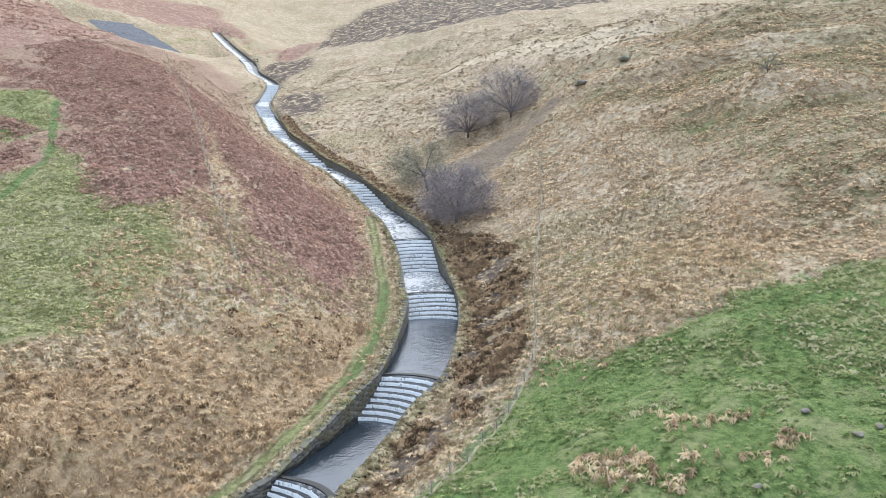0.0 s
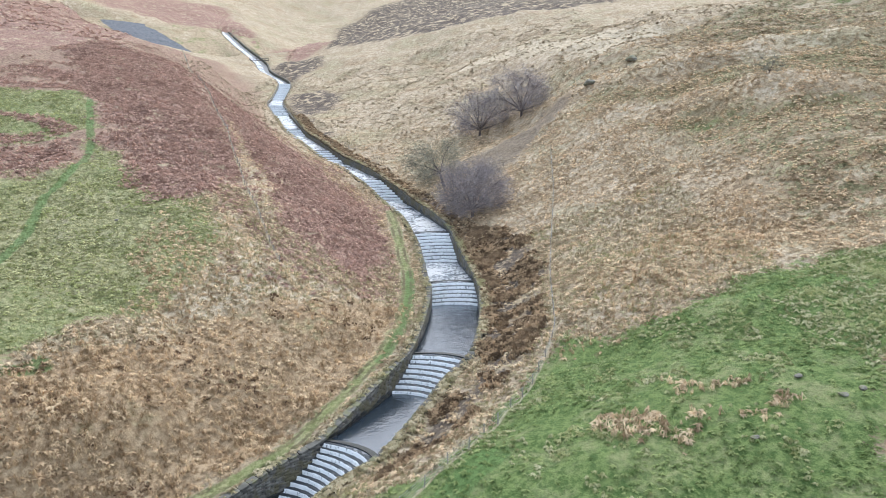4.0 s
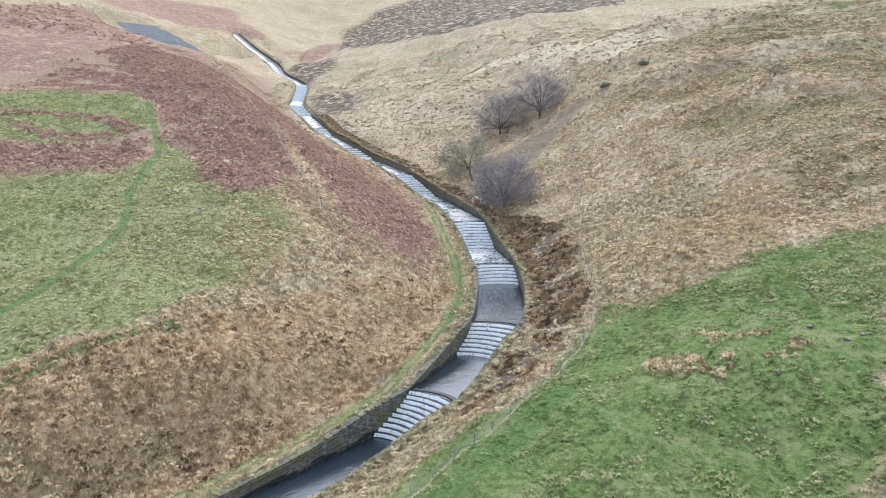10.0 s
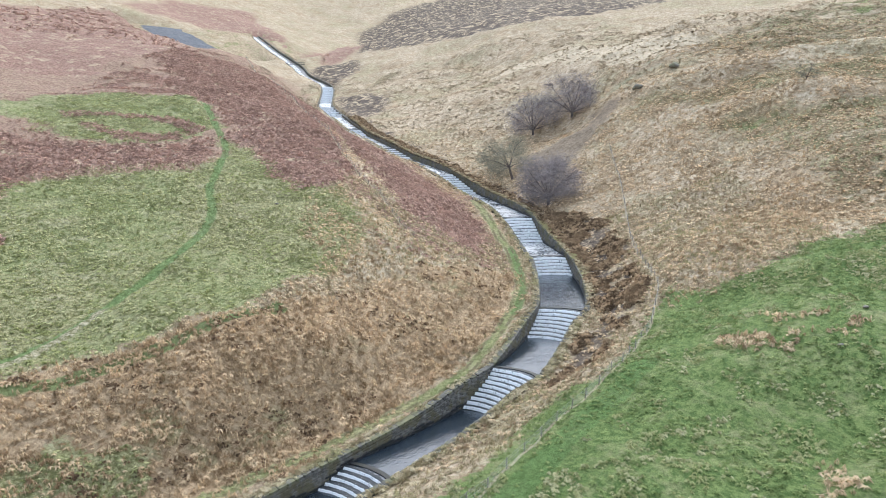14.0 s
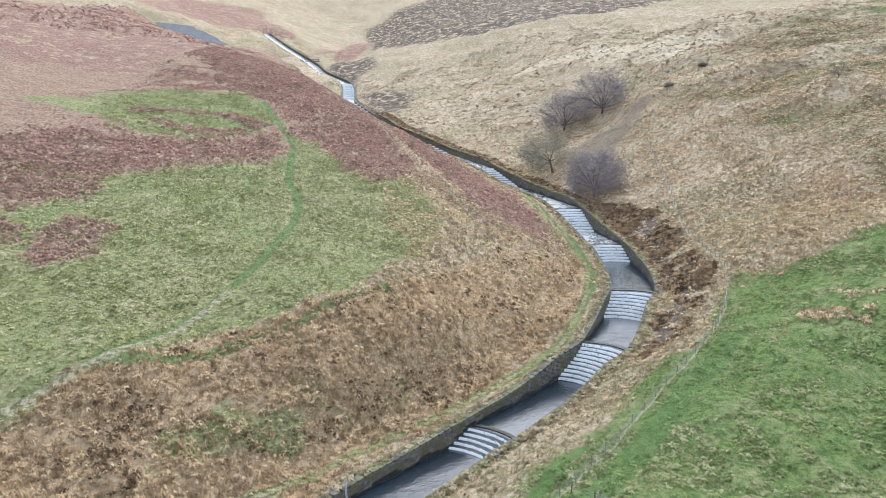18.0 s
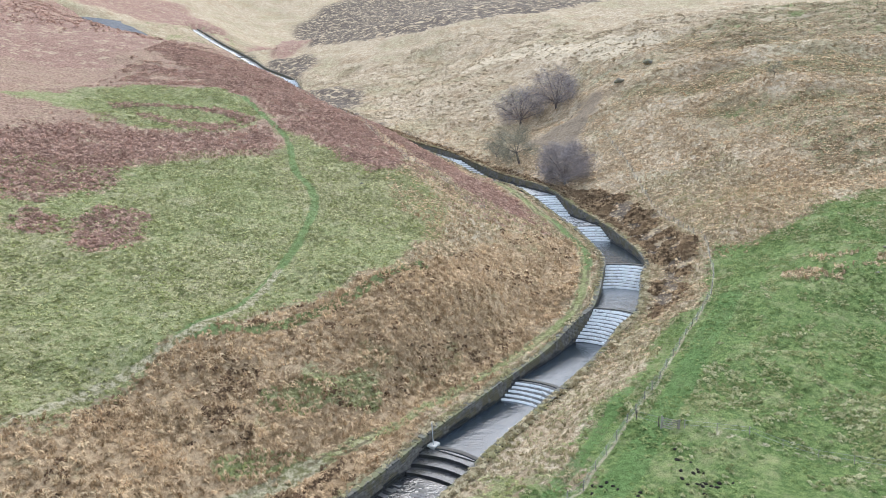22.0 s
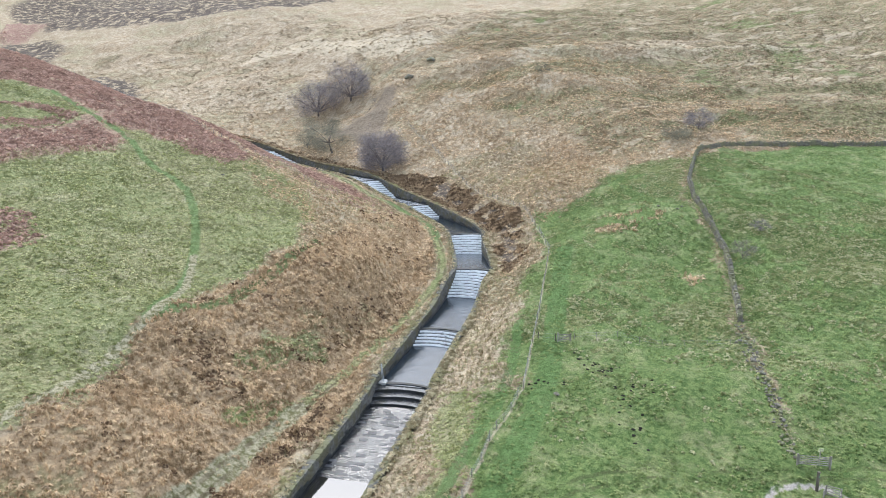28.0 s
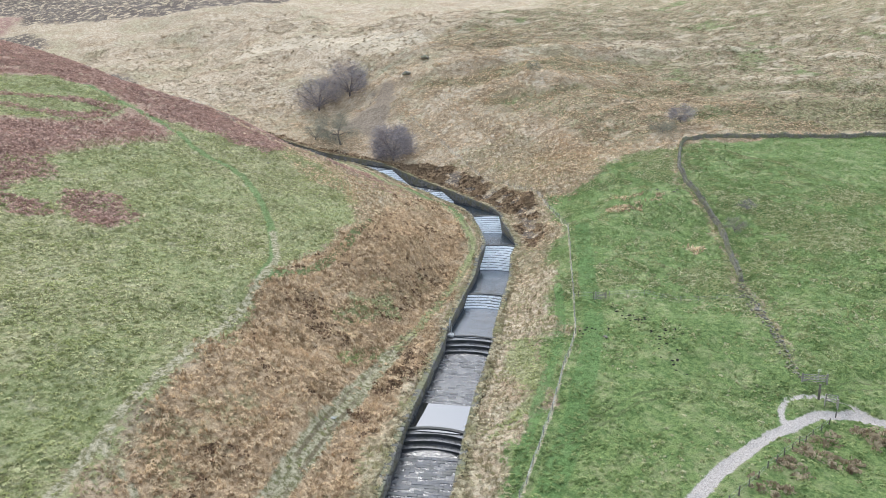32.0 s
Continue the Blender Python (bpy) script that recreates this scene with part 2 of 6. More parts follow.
# ---------------------------------------------------------------- the lie of the land
# spillway centre line, from below the last weir up to the foot of the dam: x, y, half width, water level
CENTRE = [
    (-120, -60, 3.7, 12.6), (-97, -34, 3.7, 14.3), (-75.5, -8.8, 3.9, 15.3), (-69.3, -1.0, 4.0, 15.6), (-67.0, 1.7, 4.0, 16.9),
    (-61.3, 8.2, 3.9, 16.9), (-48.7, 22.35, 4.05, 17.5), (-45.7, 26.25, 4.05, 18.8), (-34.1, 39.4, 3.85, 18.8), (-31.1, 42.5, 3.85, 20.4),
    (-25.0, 49.4, 3.7, 20.4), (-17.7, 58.6, 3.55, 20.5), (-13.1, 63.1, 3.55, 24.9), (-9.7, 69.8, 3.5, 24.9), (-6.6, 77.3, 3.5, 24.9),
    (-3.7, 83.6, 3.8, 28.2), (-2.1, 94.8, 4.0, 28.2), (-1.5, 108.9, 3.9, 28.2), (-2.2, 115.0, 4.0, 30.8), (-4.4, 131.0, 3.7, 30.9),
    (-6.3, 140.2, 3.8, 35.3), (-10.5, 157, 3.7, 35.6), (-17.8, 179, 3.6, 36.6), (-24.7, 191.5, 3.4, 41.4), (-38.6, 216.7, 3.2, 44.6),
    (-46.0, 234, 3.2, 47.2), (-59, 264, 3.2, 50.9), (-63.8, 279, 3.3, 52.9), (-77, 320, 3.3, 58.0), (-87.5, 355, 3.4, 62.6),
    (-90, 374, 3.2, 65.4), (-98, 424, 3.2, 75.2), (-121, 474, 3.3, 84.5), (-136, 521, 4.0, 92.6), (-170, 594, 4.0, 110.0), (-206, 672, 4.0, 130.0),
]
# spot heights
WEST_SLOPE = [
    (-77, 25, 23.5), (-73, 47, 31), (-88, 27, 28), (-61, 38, 25.5), (-138, 203, 70.5), (-79, 7, 19.5), (-75, 128, 50), (-96, 83, 40.5),
    (-45, 119, 45.5), (-18, 96, 33.5), (-37, 55, 29), (-49, 58, 34), (-112, 151, 58), (-73, 167, 60), (-73, 63, 34), (-63, 71, 36),
    (-49, 48, 29.5), (-105, 24, 31), (-95, 34, 32), (-107, 56, 35.5), (-94, 8, 24.5), (-86, 15, 26.5), (-89, 0, 20.5), (-108, 13, 28.5),
    (-93, 70, 39), (-72, 9, 20), (-75, 16, 21.5), (-79, 142, 53.5), (-105, 198, 68.5), (-75, 41, 33), (-65, 93, 40.5), (-64, 23, 20.5),
    (-85, 101, 44),
]
WEST_BROW = [(-46, 172, 52), (-57, 182, 56), (-72, 205, 63), (-76, 232, 64.5), (-90, 250, 71.5), (-104, 272, 77.5), (-62, 215, 58), (-105, 320, 78), (-32, 168, 44)]
EAST_FIELDS = [
    (-27, 29, 24.5), (18, 32, 27.5), (-29, 18, 24), (-28, -5, 21.5), (-2, 48, 31), (-1, 5, 24.5), (3, 26, 27.5), (-7, 33, 28.5),
    (-11, 5, 23.5), (-16, -1, 24.5), (-16, -11, 22), (-1, -8, 24.5), (48, 15, 32.5), (64, 43, 39), (-31, -34, 18.5), (-39, -8, 21),
    (-50, 2, 21.5), (-33, 7, 22.5), (-21, -24, 18.5), (-6, 22, 26.5), (23, 26, 30.5), (-10, -7, 23),
]
EAST_SLOPE = [
    (84, 158, 71), (34, 201, 64.5), (21, 84, 39), (10, 79, 34), (32, 143, 48), (23, 173, 51), (50, 142, 54), (20, 50, 35.5),
    (70, 156, 67.5), (97, 138, 61), (107, 184, 79), (67, 120, 57), (52, 99, 43.5), (77, 191, 76), (14, 72, 33), (3, 151, 37.5),
    (13, 224, 52),
]
MOOR = [
    (-70, 362, 69), (-17, 504, 119), (-146, 252, 84), (-124, 268, 83.5), (-203, 667, 128.5), (-228, 508, 121), (4, 432, 101), (62, 410, 109),
    (-32, 375, 74.5), (34, 250, 75), (-120, 690, 112), (-60, 620, 125), (-330, 640, 165), (-420, 420, 150), (-300, 260, 112), (250, 480, 135),
    (260, 300, 112), (500, 300, 170),
]
RIM = [
    (-185, 917, 178.5), (-260, 120, 75), (-200, 20, 45), (-190, -60, 28), (-420, 150, 110), (-400, -60, 60), (-350, 900, 230), (-100, 1000, 215),
    (200, 700, 190), (220, 180, 88), (170, 110, 66), (140, 60, 50), (120, 10, 38), (90, -60, 26), (0, -100, 16), (-100, -120, 18),
    (300, 0, 60), (300, -150, 40), (600, 700, 225), (100, 1300, 275), (-500, 1200, 285), (500, 1300, 295), (-800, 700, 265), (-800, 200, 200), (0, 1900, 310), (900, 1500, 310), (-900, 1500, 310), (1100, 700, 260),
    (-700, -300, 100), (700, -200, 120), (0, -500, 20), (-130, -60, 20), (-150, 60, 46), (-160, 130, 62),
]


def smooth(a, b, v):
    u = np.clip((np.asarray(v, float) - a) / (b - a), 0, 1)
    return u * u * (3 - 2 * u)


def spline(rows, step):
    """Points along a smooth line through the rows, about step metres apart."""
    p = np.array(rows, float)
    p = np.vstack([2 * p[0] - p[1], p, 2 * p[-1] - p[-2]])
    out = []
    for i in range(1, len(p) - 2):
        a, b, c, d = p[i - 1:i + 3]
        n = max(1, int(round(np.linalg.norm(c[:2] - b[:2]) / step)))
        m0, m1 = (c - a) / 2, (d - b) / 2
        size = np.linalg.norm(c[:2] - b[:2])
        m0 = m0 * min(1, size / max(1e-6, np.linalg.norm(m0[:2])))
        m1 = m1 * min(1, size / max(1e-6, np.linalg.norm(m1[:2])))
        for k in range(n):
            u = k / n
            out.append((2 * u**3 - 3 * u**2 + 1) * b + (u**3 - 2 * u**2 + u) * m0 + (3 * u**2 - 2 * u**3) * c + (u**3 - u**2) * m1)
    out.append(p[-2])
    return np.array(out)


LINE = spline([row[:3] for row in CENTRE], 1.0)                     # x, y, half width
RUN = np.concatenate([[0], np.cumsum(np.linalg.norm(np.diff(LINE[:, :2], axis=0), axis=1))])
STATION = [float(RUN[np.argmin(np.linalg.norm(LINE[:, :2] - np.array(row[:2]), axis=1))]) for row in CENTRE]
LEVEL = np.interp(RUN, STATION, [row[3] for row in CENTRE])         # water level
_k = np.exp(-0.5 * (np.arange(-24, 25) / 9.0) ** 2)
COPING = np.convolve(np.pad(LEVEL, 24, mode="edge"), _k / _k.sum(), "valid") + 2.1   # top of the side walls
WAY = np.gradient(LINE[:, :2], axis=0)
WAY /= np.linalg.norm(WAY, axis=1)[:, None]
EAST_OF = np.stack([WAY[:, 1], -WAY[:, 0]], 1)                      # to the true right, looking upstream


def beside(s, off):
    """A place s metres up the spillway and off metres to the east of its centre line."""
    x, y = np.interp(s, RUN, LINE[:, 0]), np.interp(s, RUN, LINE[:, 1])
    n = np.array([np.interp(s, RUN, EAST_OF[:, 0]), np.interp(s, RUN, EAST_OF[:, 1])])
    n /= np.linalg.norm(n)
    return np.array([x, y]) + n * off


def thin_plate(spots, stiff):
    """A smooth surface over spot heights."""
    p = np.array(spots, float)
    q, n = p[:, :2] / 100, len(p)
    r = np.linalg.norm(q[:, None] - q[None], axis=-1)
    k = np.where(r > 0, r * r * np.log(r + 1e-12), 0) + stiff * 1e-3 * np.eye(n)
    e = np.c_[np.ones(n), q]
    w = np.linalg.solve(np.block([[k, e], [e.T, np.zeros((3, 3))]]), np.r_[p[:, 2], 0, 0, 0])

    def height(x, y):
        x, y = np.asarray(x, float) / 100, np.asarray(y, float) / 100
        z = w[n] + w[n + 1] * x + w[n + 2] * y
        for i in range(n):
            d = (x - q[i, 0]) ** 2 + (y - q[i, 1]) ** 2
            z = z + w[i] * 0.5 * d * np.log(d + 1e-18)
        return z
    return height


# earth dam across the head of the valley: level crest from west to east, falling towards the valley
DAM_CREST, DAM_TOP, DAM_FALL = [(-312, 548), (-272, 583), (-254, 606), (-233, 629), (-217, 646), (-196, 660), (-180, 668)], 131.0, 2.7


def dam_place(x, y):
    """Metres along the crest, and metres out from it towards the valley."""
    x, y = np.asarray(x, float), np.asarray(y, float)
    best, along, out, run = np.full(x.shape, 1e9), np.zeros(x.shape), np.zeros(x.shape), 0.0
    for (ax, ay), (bx, by) in zip(DAM_CREST, DAM_CREST[1:]):
        ux, uy = bx - ax, by - ay
        size = math.hypot(ux, uy)
        k = ((x - ax) * ux + (y - ay) * uy) / size ** 2
        kk = np.clip(k, 0, 1)
        d = np.hypot(x - ax - kk * ux, y - ay - kk * uy)
        near = d < best
        best = np.where(near, d, best)
        along = np.where(near, run + kk * size, along)
        out = np.where(near, np.where((y - ay) * ux - (x - ax) * uy < 0, d, -d), out)
        run += size
    return along, out


BANKS = []
for _s in np.arange(20, RUN[-1], 22.0):
    _w, _z = np.interp(_s, RUN, LINE[:, 2]), np.interp(_s, RUN, COPING)
    BANKS += [(*beside(_s, -_w - 4.5), _z), (*beside(_s, _w + 3.5), _z + 0.6)]
hills = thin_plate(WEST_SLOPE + WEST_BROW + EAST_FIELDS + EAST_SLOPE + MOOR + RIM + BANKS, 8)


def off_channel(x, y):
    """Signed distance from the spillway's centre line (east is positive), half width and coping level there."""
    x, y = np.asarray(x, float), np.asarray(y, float)
    d2 = np.full(x.shape, 1e12)
    coarse = np.zeros(x.shape, int)
    for i in range(0, len(LINE), 8):
        d = (x - LINE[i, 0]) ** 2 + (y - LINE[i, 1]) ** 2
        near = d < d2
        d2[near] = d[near]
        coarse[near] = i
    best = coarse.copy()
    for k in range(-8, 9):
        i = np.clip(coarse + k, 0, len(LINE) - 1)
        d = (x - LINE[i, 0]) ** 2 + (y - LINE[i, 1]) ** 2
        near = d < d2
        d2[near] = d[near]
        best[near] = i[near]
    side = (x - LINE[best, 0]) * EAST_OF[best, 0] + (y - LINE[best, 1]) * EAST_OF[best, 1]
    return np.where(side < 0, -1, 1) * np.sqrt(d2), LINE[best, 2], COPING[best], best


def ground(x, y):
    """Height of the ground."""
    x, y = np.atleast_1d(np.asarray(x, float)), np.atleast_1d(np.asarray(y, float))
    z = hills(x, y)
    by_dam = (x > -340) & (x < -120) & (y > 440) & (y < 700)
    if by_dam.any():
        along, out = dam_place(x[by_dam], y[by_dam])
        w = smooth(2, 30, along) * smooth(-6, 6, out) * smooth(128, 100, out)
        z[by_dam] = z[by_dam] * (1 - w) + np.minimum(z[by_dam], DAM_TOP - np.maximum(out, 0) / DAM_FALL - 1.6) * w
    near = (x > -260) & (x < 40) & (y > -80) & (y < 720)
    if near.any():
        d, half, top, _ = off_channel(x[near], y[near])
        a = np.abs(d) - half
        up = smooth(150, 185, y[near])
        flat = np.where(d < 0, 5.0 - 4.0 * up, 1.2)
        zz = top - 0.12 + (z[near] - top + 0.12) * smooth(0, 1, (a - flat) / (8.0 - 3.0 * up))
        z[near] = np.where(a < 0.75, top - 6.5, zz)
    return z


# ==== ground: one sheet to the horizon ====
# rounded crests of the slumped moor: height, width, line from west to east
CRESTS = [
    (2.6, 6.0, [(23, 224), (32, 215), (39, 204), (48, 195), (62, 191), (76, 187), (92, 183), (111, 179), (152, 170), (193, 155), (222, 132), (240, 100)]),
    (2.4, 9.0, [(-6, 342), (21, 314), (40, 262), (49, 230), (62, 216), (86, 212)]),
    (1.5, 4.5, [(61, 151), (81, 143), (116, 134), (146, 119), (174, 102), (192, 88), (230, 66)]),
    (1.6, 6.0, [(88, 226), (130, 220), (170, 206), (214, 186), (262, 150)]),
    (2.2, 9.0, [(74, 258), (120, 262), (180, 246), (240, 216), (300, 178)]),
    (2.4, 11.0, [(92, 300), (150, 306), (230, 280), (310, 236)]),
    (2.0, 4.0, [(100, 101), (124, 95), (143, 86), (160, 75), (182, 62)]),
]
COVER = {
    "bracken": [
        [(-150, 262), (-128, 275), (-109, 284), (-92, 255), (-82, 222), (-66, 190), (-52, 160), (-47, 142), (-44, 122), (-47, 116), (-54, 114), (-61, 126), (-74, 144), (-89, 172), (-104, 200), (-122, 230)],
        [(-90, 254), (-76, 250), (-58, 214), (-42, 188), (-27, 164), (-16, 140), (-14.5, 122), (-18, 105), (-24, 111), (-31, 119), (-38, 138), (-50, 162), (-63, 190), (-80, 224)],
        [(-133, 117), (-124, 136), (-109, 130), (-97, 139), (-79, 139), (-76, 127), (-92, 119), (-105, 108), (-104, 95), (-112, 84), (-128, 84)],
        [(-103, 68), (-101, 82), (-94, 80), (-92, 72), (-97, 64)],
        [(-113, 70), (-112, 78), (-106, 78), (-105, 73), (-109, 69)],
        [(-260, 400), (-262, 540), (-238, 500), (-205, 470), (-170, 400), (-140, 300), (-125, 270), (-138, 233), (-143, 210), (-175, 200), (-240, 240)],
        [(-300, 600), (-300, 720), (-240, 800), (-205, 730), (-150, 606), (-128, 560), (-142, 548), (-200, 660), (-236, 655), (-270, 610)],
        [(-150, 620), (-112, 520), (-90, 560), (-130, 700)],
    ],
    "faded": [[(-8, 92), (-13, 122), (-15, 150), (-26, 178), (-42, 204), (-56, 232), (-72, 270), (-88, 320), (-105, 390), (-118, 420), (-150, 470), (-200, 470), (-260, 420), (-290, 300), (-220, 180), (-160, 120), (-100, 95), (-40, 92)]],
    "rough": [
        [(-140, 100), (-104, 106), (-87, 116), (-73, 122), (-76, 143), (-57, 122), (-44, 116), (-38, 106), (-39, 90), (-44, 77), (-52, 63), (-61, 53), (-69, 47), (-80, 36), (-93, 20), (-107, 2), (-125, -15), (-160, 0), (-170, 80)],
        [(-150, 150), (-120, 185), (-95, 180), (-80, 150), (-90, 141), (-110, 133), (-128, 145)],
        [(-62, -33), (-25, -27), (-12, -36), (0, -70), (-80, -70)],
        [(66, 83), (135, 56), (220, 10), (190, -80), (0, -60), (-12, -34), (-15, -14), (-3, -1), (8, 13), (26, 32), (39, 53), (57, 72)],
        [(-58, -5), (-46, 5), (-37, 15), (-42, 16), (-53, 5), (-64, -6)],
    ],
    "dun": [[(37, 170), (55, 150), (68, 141), (84, 138), (120, 150), (190, 190), (250, 125), (300, 60), (137, 58), (92, 92), (58, 92), (49, 100), (52, 118), (53, 136)], [(60, 236), (110, 262), (180, 330), (350, 480), (620, 420), (620, 80), (300, 60), (250, 125), (187, 191), (115, 193), (72, 200)]],
    "orange": [
        [(-93, 20), (-80, 36), (-70, 45), (-59, 53), (-46, 67), (-35, 78), (-26, 90), (-17, 97), (-11.5, 98), (-12.5, 84), (-20, 68), (-29, 55), (-42, 40), (-54, 24), (-74, 2), (-96, -24), (-125, -30)],
    ],
    "meadow": [[(-69, -20), (-58, -6), (-38, 13), (-24, 30), (-7, 50), (4, 66), (11, 76), (15, 71), (23, 72), (31, 75), (44, 82), (52, 84), (64, 82), (57, 73), (47, 64), (39, 54), (26, 33), (8, 14), (-4, 0), (-14, -13), (-4, -36), (-64, -60)], [(66, 83), (135, 56), (220, 10), (190, -80), (0, -60), (-12, -34), (-15, -14), (-3, -1), (8, 13), (26, 32), (39, 53), (57, 72)]],
    "heather": [
        [(-126, 830), (-108, 660), (-91, 543), (-58, 506), (-12, 470), (39, 455), (76, 462), (116, 500), (200, 540), (330, 900), (0, 1020), (-64, 960), (-95, 900)],
        [(-83, 374), (-61, 368), (-53, 340), (-54, 300), (-61, 292), (-73, 322)],
        [(-121, 498), (-116, 530), (-89, 505), (-83, 464), (-90, 420), (-110, 455)],
        [(3, 146), (10, 131), (12, 106), (8, 82), (1, 70), (-5, 60), (-9, 55), (-7, 62), (0, 77), (3, 90), (4, 108), (4, 125)],
    ],
    "bleached": [
        [(-47, 118), (-36, 112), (-27, 98), (-14, 100), (-12, 88), (-20, 74), (-30, 70), (-39, 77), (-46, 86), (-50, 102)],
        [(-80, 222), (-64, 190), (-50, 160), (-43, 130), (-36, 118), (-31, 120), (-39, 140), (-52, 166), (-66, 196)],
        [(-2, 330), (18, 312), (36, 262), (46, 236), (66, 226), (70, 250), (52, 290), (30, 330), (8, 352)],
    ],
    "shady_hollow": [
        [(92, 88), (112, 98), (134, 99), (150, 90), (164, 76), (196, 62), (200, 50), (140, 59), (110, 72), (92, 80)],
        [(36, 196), (50, 184), (70, 178), (100, 172), (140, 160), (150, 150), (110, 150), (76, 156), (52, 168), (38, 182)],
    ],
    "stony": [[(0, 198), (7, 199), (16, 201), (25, 212), (33, 212), (28, 196), (22, 186), (15, 177), (9, 169), (5, 180)], [(4, 188), (13, 204), (21, 198), (24, 192), (16, 183), (10, 174), (7, 172)], [(-240, 506), (-222, 520), (-190, 488), (-186, 474), (-215, 476)]],
}
WORN = {  # cover, half width, line
    "hill_path": ("lush", 0.8, [(-119, 236), (-93, 178), (-81, 152), (-74, 136), (-70, 111), (-65, 95), (-67, 72), (-72, 52), (-79, 38)]),
    "worn_path": ("trod", 0.6, [(-69, 62), (-73, 47.7), (-82, 33.8), (-94, 19), (-103, 9.5), (-113, -4)]),
    "fork": ("lush", 1.0, [(-46, 65), (-57, 53), (-66, 45), (-78, 39)]),
    "wall_track": ("rough", 1.0, [(-16, 156), (-12, 130), (-9.5, 111), (-10, 91), (-13, 80), (-19, 66), (-28, 56), (-43, 41), (-61, 25), (-78, 9), (-92, -6)]),
    "wall_verge": ("lush", 0.8, [(-9.2, 116), (-8.8, 104), (-9, 92), (-11.5, 82)]),
    "fence_lane": ("lush", 1.6, [(-70, -23), (-53, -9.5), (-32.5, 9.5), (-18.5, 26.5), (1, 50.5)]),
    "fence_verge": ("lush", 0.8, [(-72, -20), (-58, -7), (-37, 12.5), (-23, 30)]),
    "bare_track": ("trod", 1.4, [(-62, 24), (-78, 9), (-92, -6), (-110, -28)]),
    "bracken_band": ("bracken", 2.0, [(-122, 155), (-108, 157), (-95, 155), (-86, 149)]),
    "bracken_streak": ("bracken", 2.2, [(-112, 145), (-100, 143), (-90, 145)]),
    "upper_band": ("bracken", 3.0, [(-125, 196), (-110, 189), (-96, 185), (-88, 176)]),
    "top_band": ("bracken", 3.5, [(-156, 203), (-138, 213), (-120, 208), (-106, 200)]),
    "bank_green": ("rough", 1.6, [(-71, 21.5), (-67, 23.5), (-63.5, 24)]),
    "bank_moss": ("rough", 2.6, [(-68, 33), (-62, 36), (-56, 38)]),
    "peat_edge": ("peat", 0.3, [(0.6, 199), (8, 200), (16, 202), (21, 206), (26, 212.5), (33, 212)]),
    # paler grass along the ridge, its lit crest put into the colour
    "lit_crest_grass": ("bleached", 3.0, CRESTS[0][2][1:]),
    "cross_ditch": ("trod", 0.25, [(-20, 16.2), (-15, 13.4), (-6.7, 8.0), (0, 2.6)]),
    # dark band at the bank's foot: sedge with the bank's shade painted in
    "bank_foot_shade": ("shady_hollow", 2.5, [(60, 145), (80, 136), (115, 127), (144, 113), (172, 96), (190, 83)]),
    "sheep_path": ("trod", 0.6, [(31, 226), (46, 227), (65, 238), (85, 244), (110, 262)]),
    "branch": ("trod", 0.35, [(-107, 5), (-106, 1), (-105, -3), (-104, -12)]),
    "gravel_path": ("gravel", 0.85, [(-90, -48), (-66, -34), (-51, -28), (-40, -25.3), (-29, -23.7), (-22.5, -23.4), (-19, -25.6), (-16.5, -31), (-8, -42), (14, -60)]),
    "spur": ("gravel", 0.4, [(-29, -23), (-25.9, -20.4), (-22.7, -19.0), (-19.7, -19.9), (-17.7, -21.8), (-17.1, -24.3), (-17.2, -27)]),
}

FENCE_EAST = [(-75, -25), (-68, -18), (-56, -8), (-35, 11), (-21, 28), (-1, 53), (6, 66), (10.5, 78), (14, 108), (20, 147), (23, 174)]
FENCE_WEST = [(-29, 102), (-39, 125), (-49, 150), (-76, 219), (-120, 320)]

EAST_RUST = [(12, 72), (18, 72), (27, 78), (40, 86), (48, 100), (46, 116), (34, 110), (24, 98), (14, 86)]
FIELD_TRACK = [tuple(p[:2]) for p in spline([(-72, -18), (-62, -12.5), (-52, -11.5), (-45, -10.6), (-38, -10.8), (-30, -13), (-20, -18), (-9, -25), (10, -38)], 4)]

# dark peaty edge above the east wall of the upper spillway
_edge = np.arange(215, 420, 5.0)
COVER["heather"].append([tuple(beside(s, float(np.interp(s, RUN, LINE[:, 2])) + 0.3)) for s in _edge] + [tuple(beside(s, float(np.interp(s, RUN, LINE[:, 2])) + 3.5 + 1.8 * math.sin(s * 0.21))) for s in _edge[::-1]])


def signed_off(lines, x, y, reach=9.0):
    """Signed distance from the nearest of some open lines, positive to the left of their run."""
    best = np.full(x.shape, reach)
    for line in lines:
        for (ax, ay), (bx, by) in zip(line, line[1:]):
            ux, uy = bx - ax, by - ay
            k = np.clip(((x - ax) * ux + (y - ay) * uy) / (ux * ux + uy * uy), 0, 1)
            d = np.hypot(x - ax - k * ux, y - ay - k * uy)
            d = np.where(ux * (y - ay) - uy * (x - ax) < 0, -d, d)
            best = np.where(np.abs(d) < np.abs(best), d, best)
    return best


def inside(poly, x, y):
    """Signed distance to a closed outline, positive inside."""
    d, odd = np.full(x.shape, 1e9), np.zeros(x.shape, bool)
    for (ax, ay), (bx, by) in zip(poly, poly[1:] + poly[:1]):
        ux, uy = bx - ax, by - ay
        k = np.clip(((x - ax) * ux + (y - ay) * uy) / (ux * ux + uy * uy), 0, 1)
        d = np.minimum(d, np.hypot(x - ax - k * ux, y - ay - k * uy))
        if ay != by:
            odd ^= ((ay > y) != (by > y)) & (x < ux * (y - ay) / uy + ax)
    return np.where(odd, d, -d)


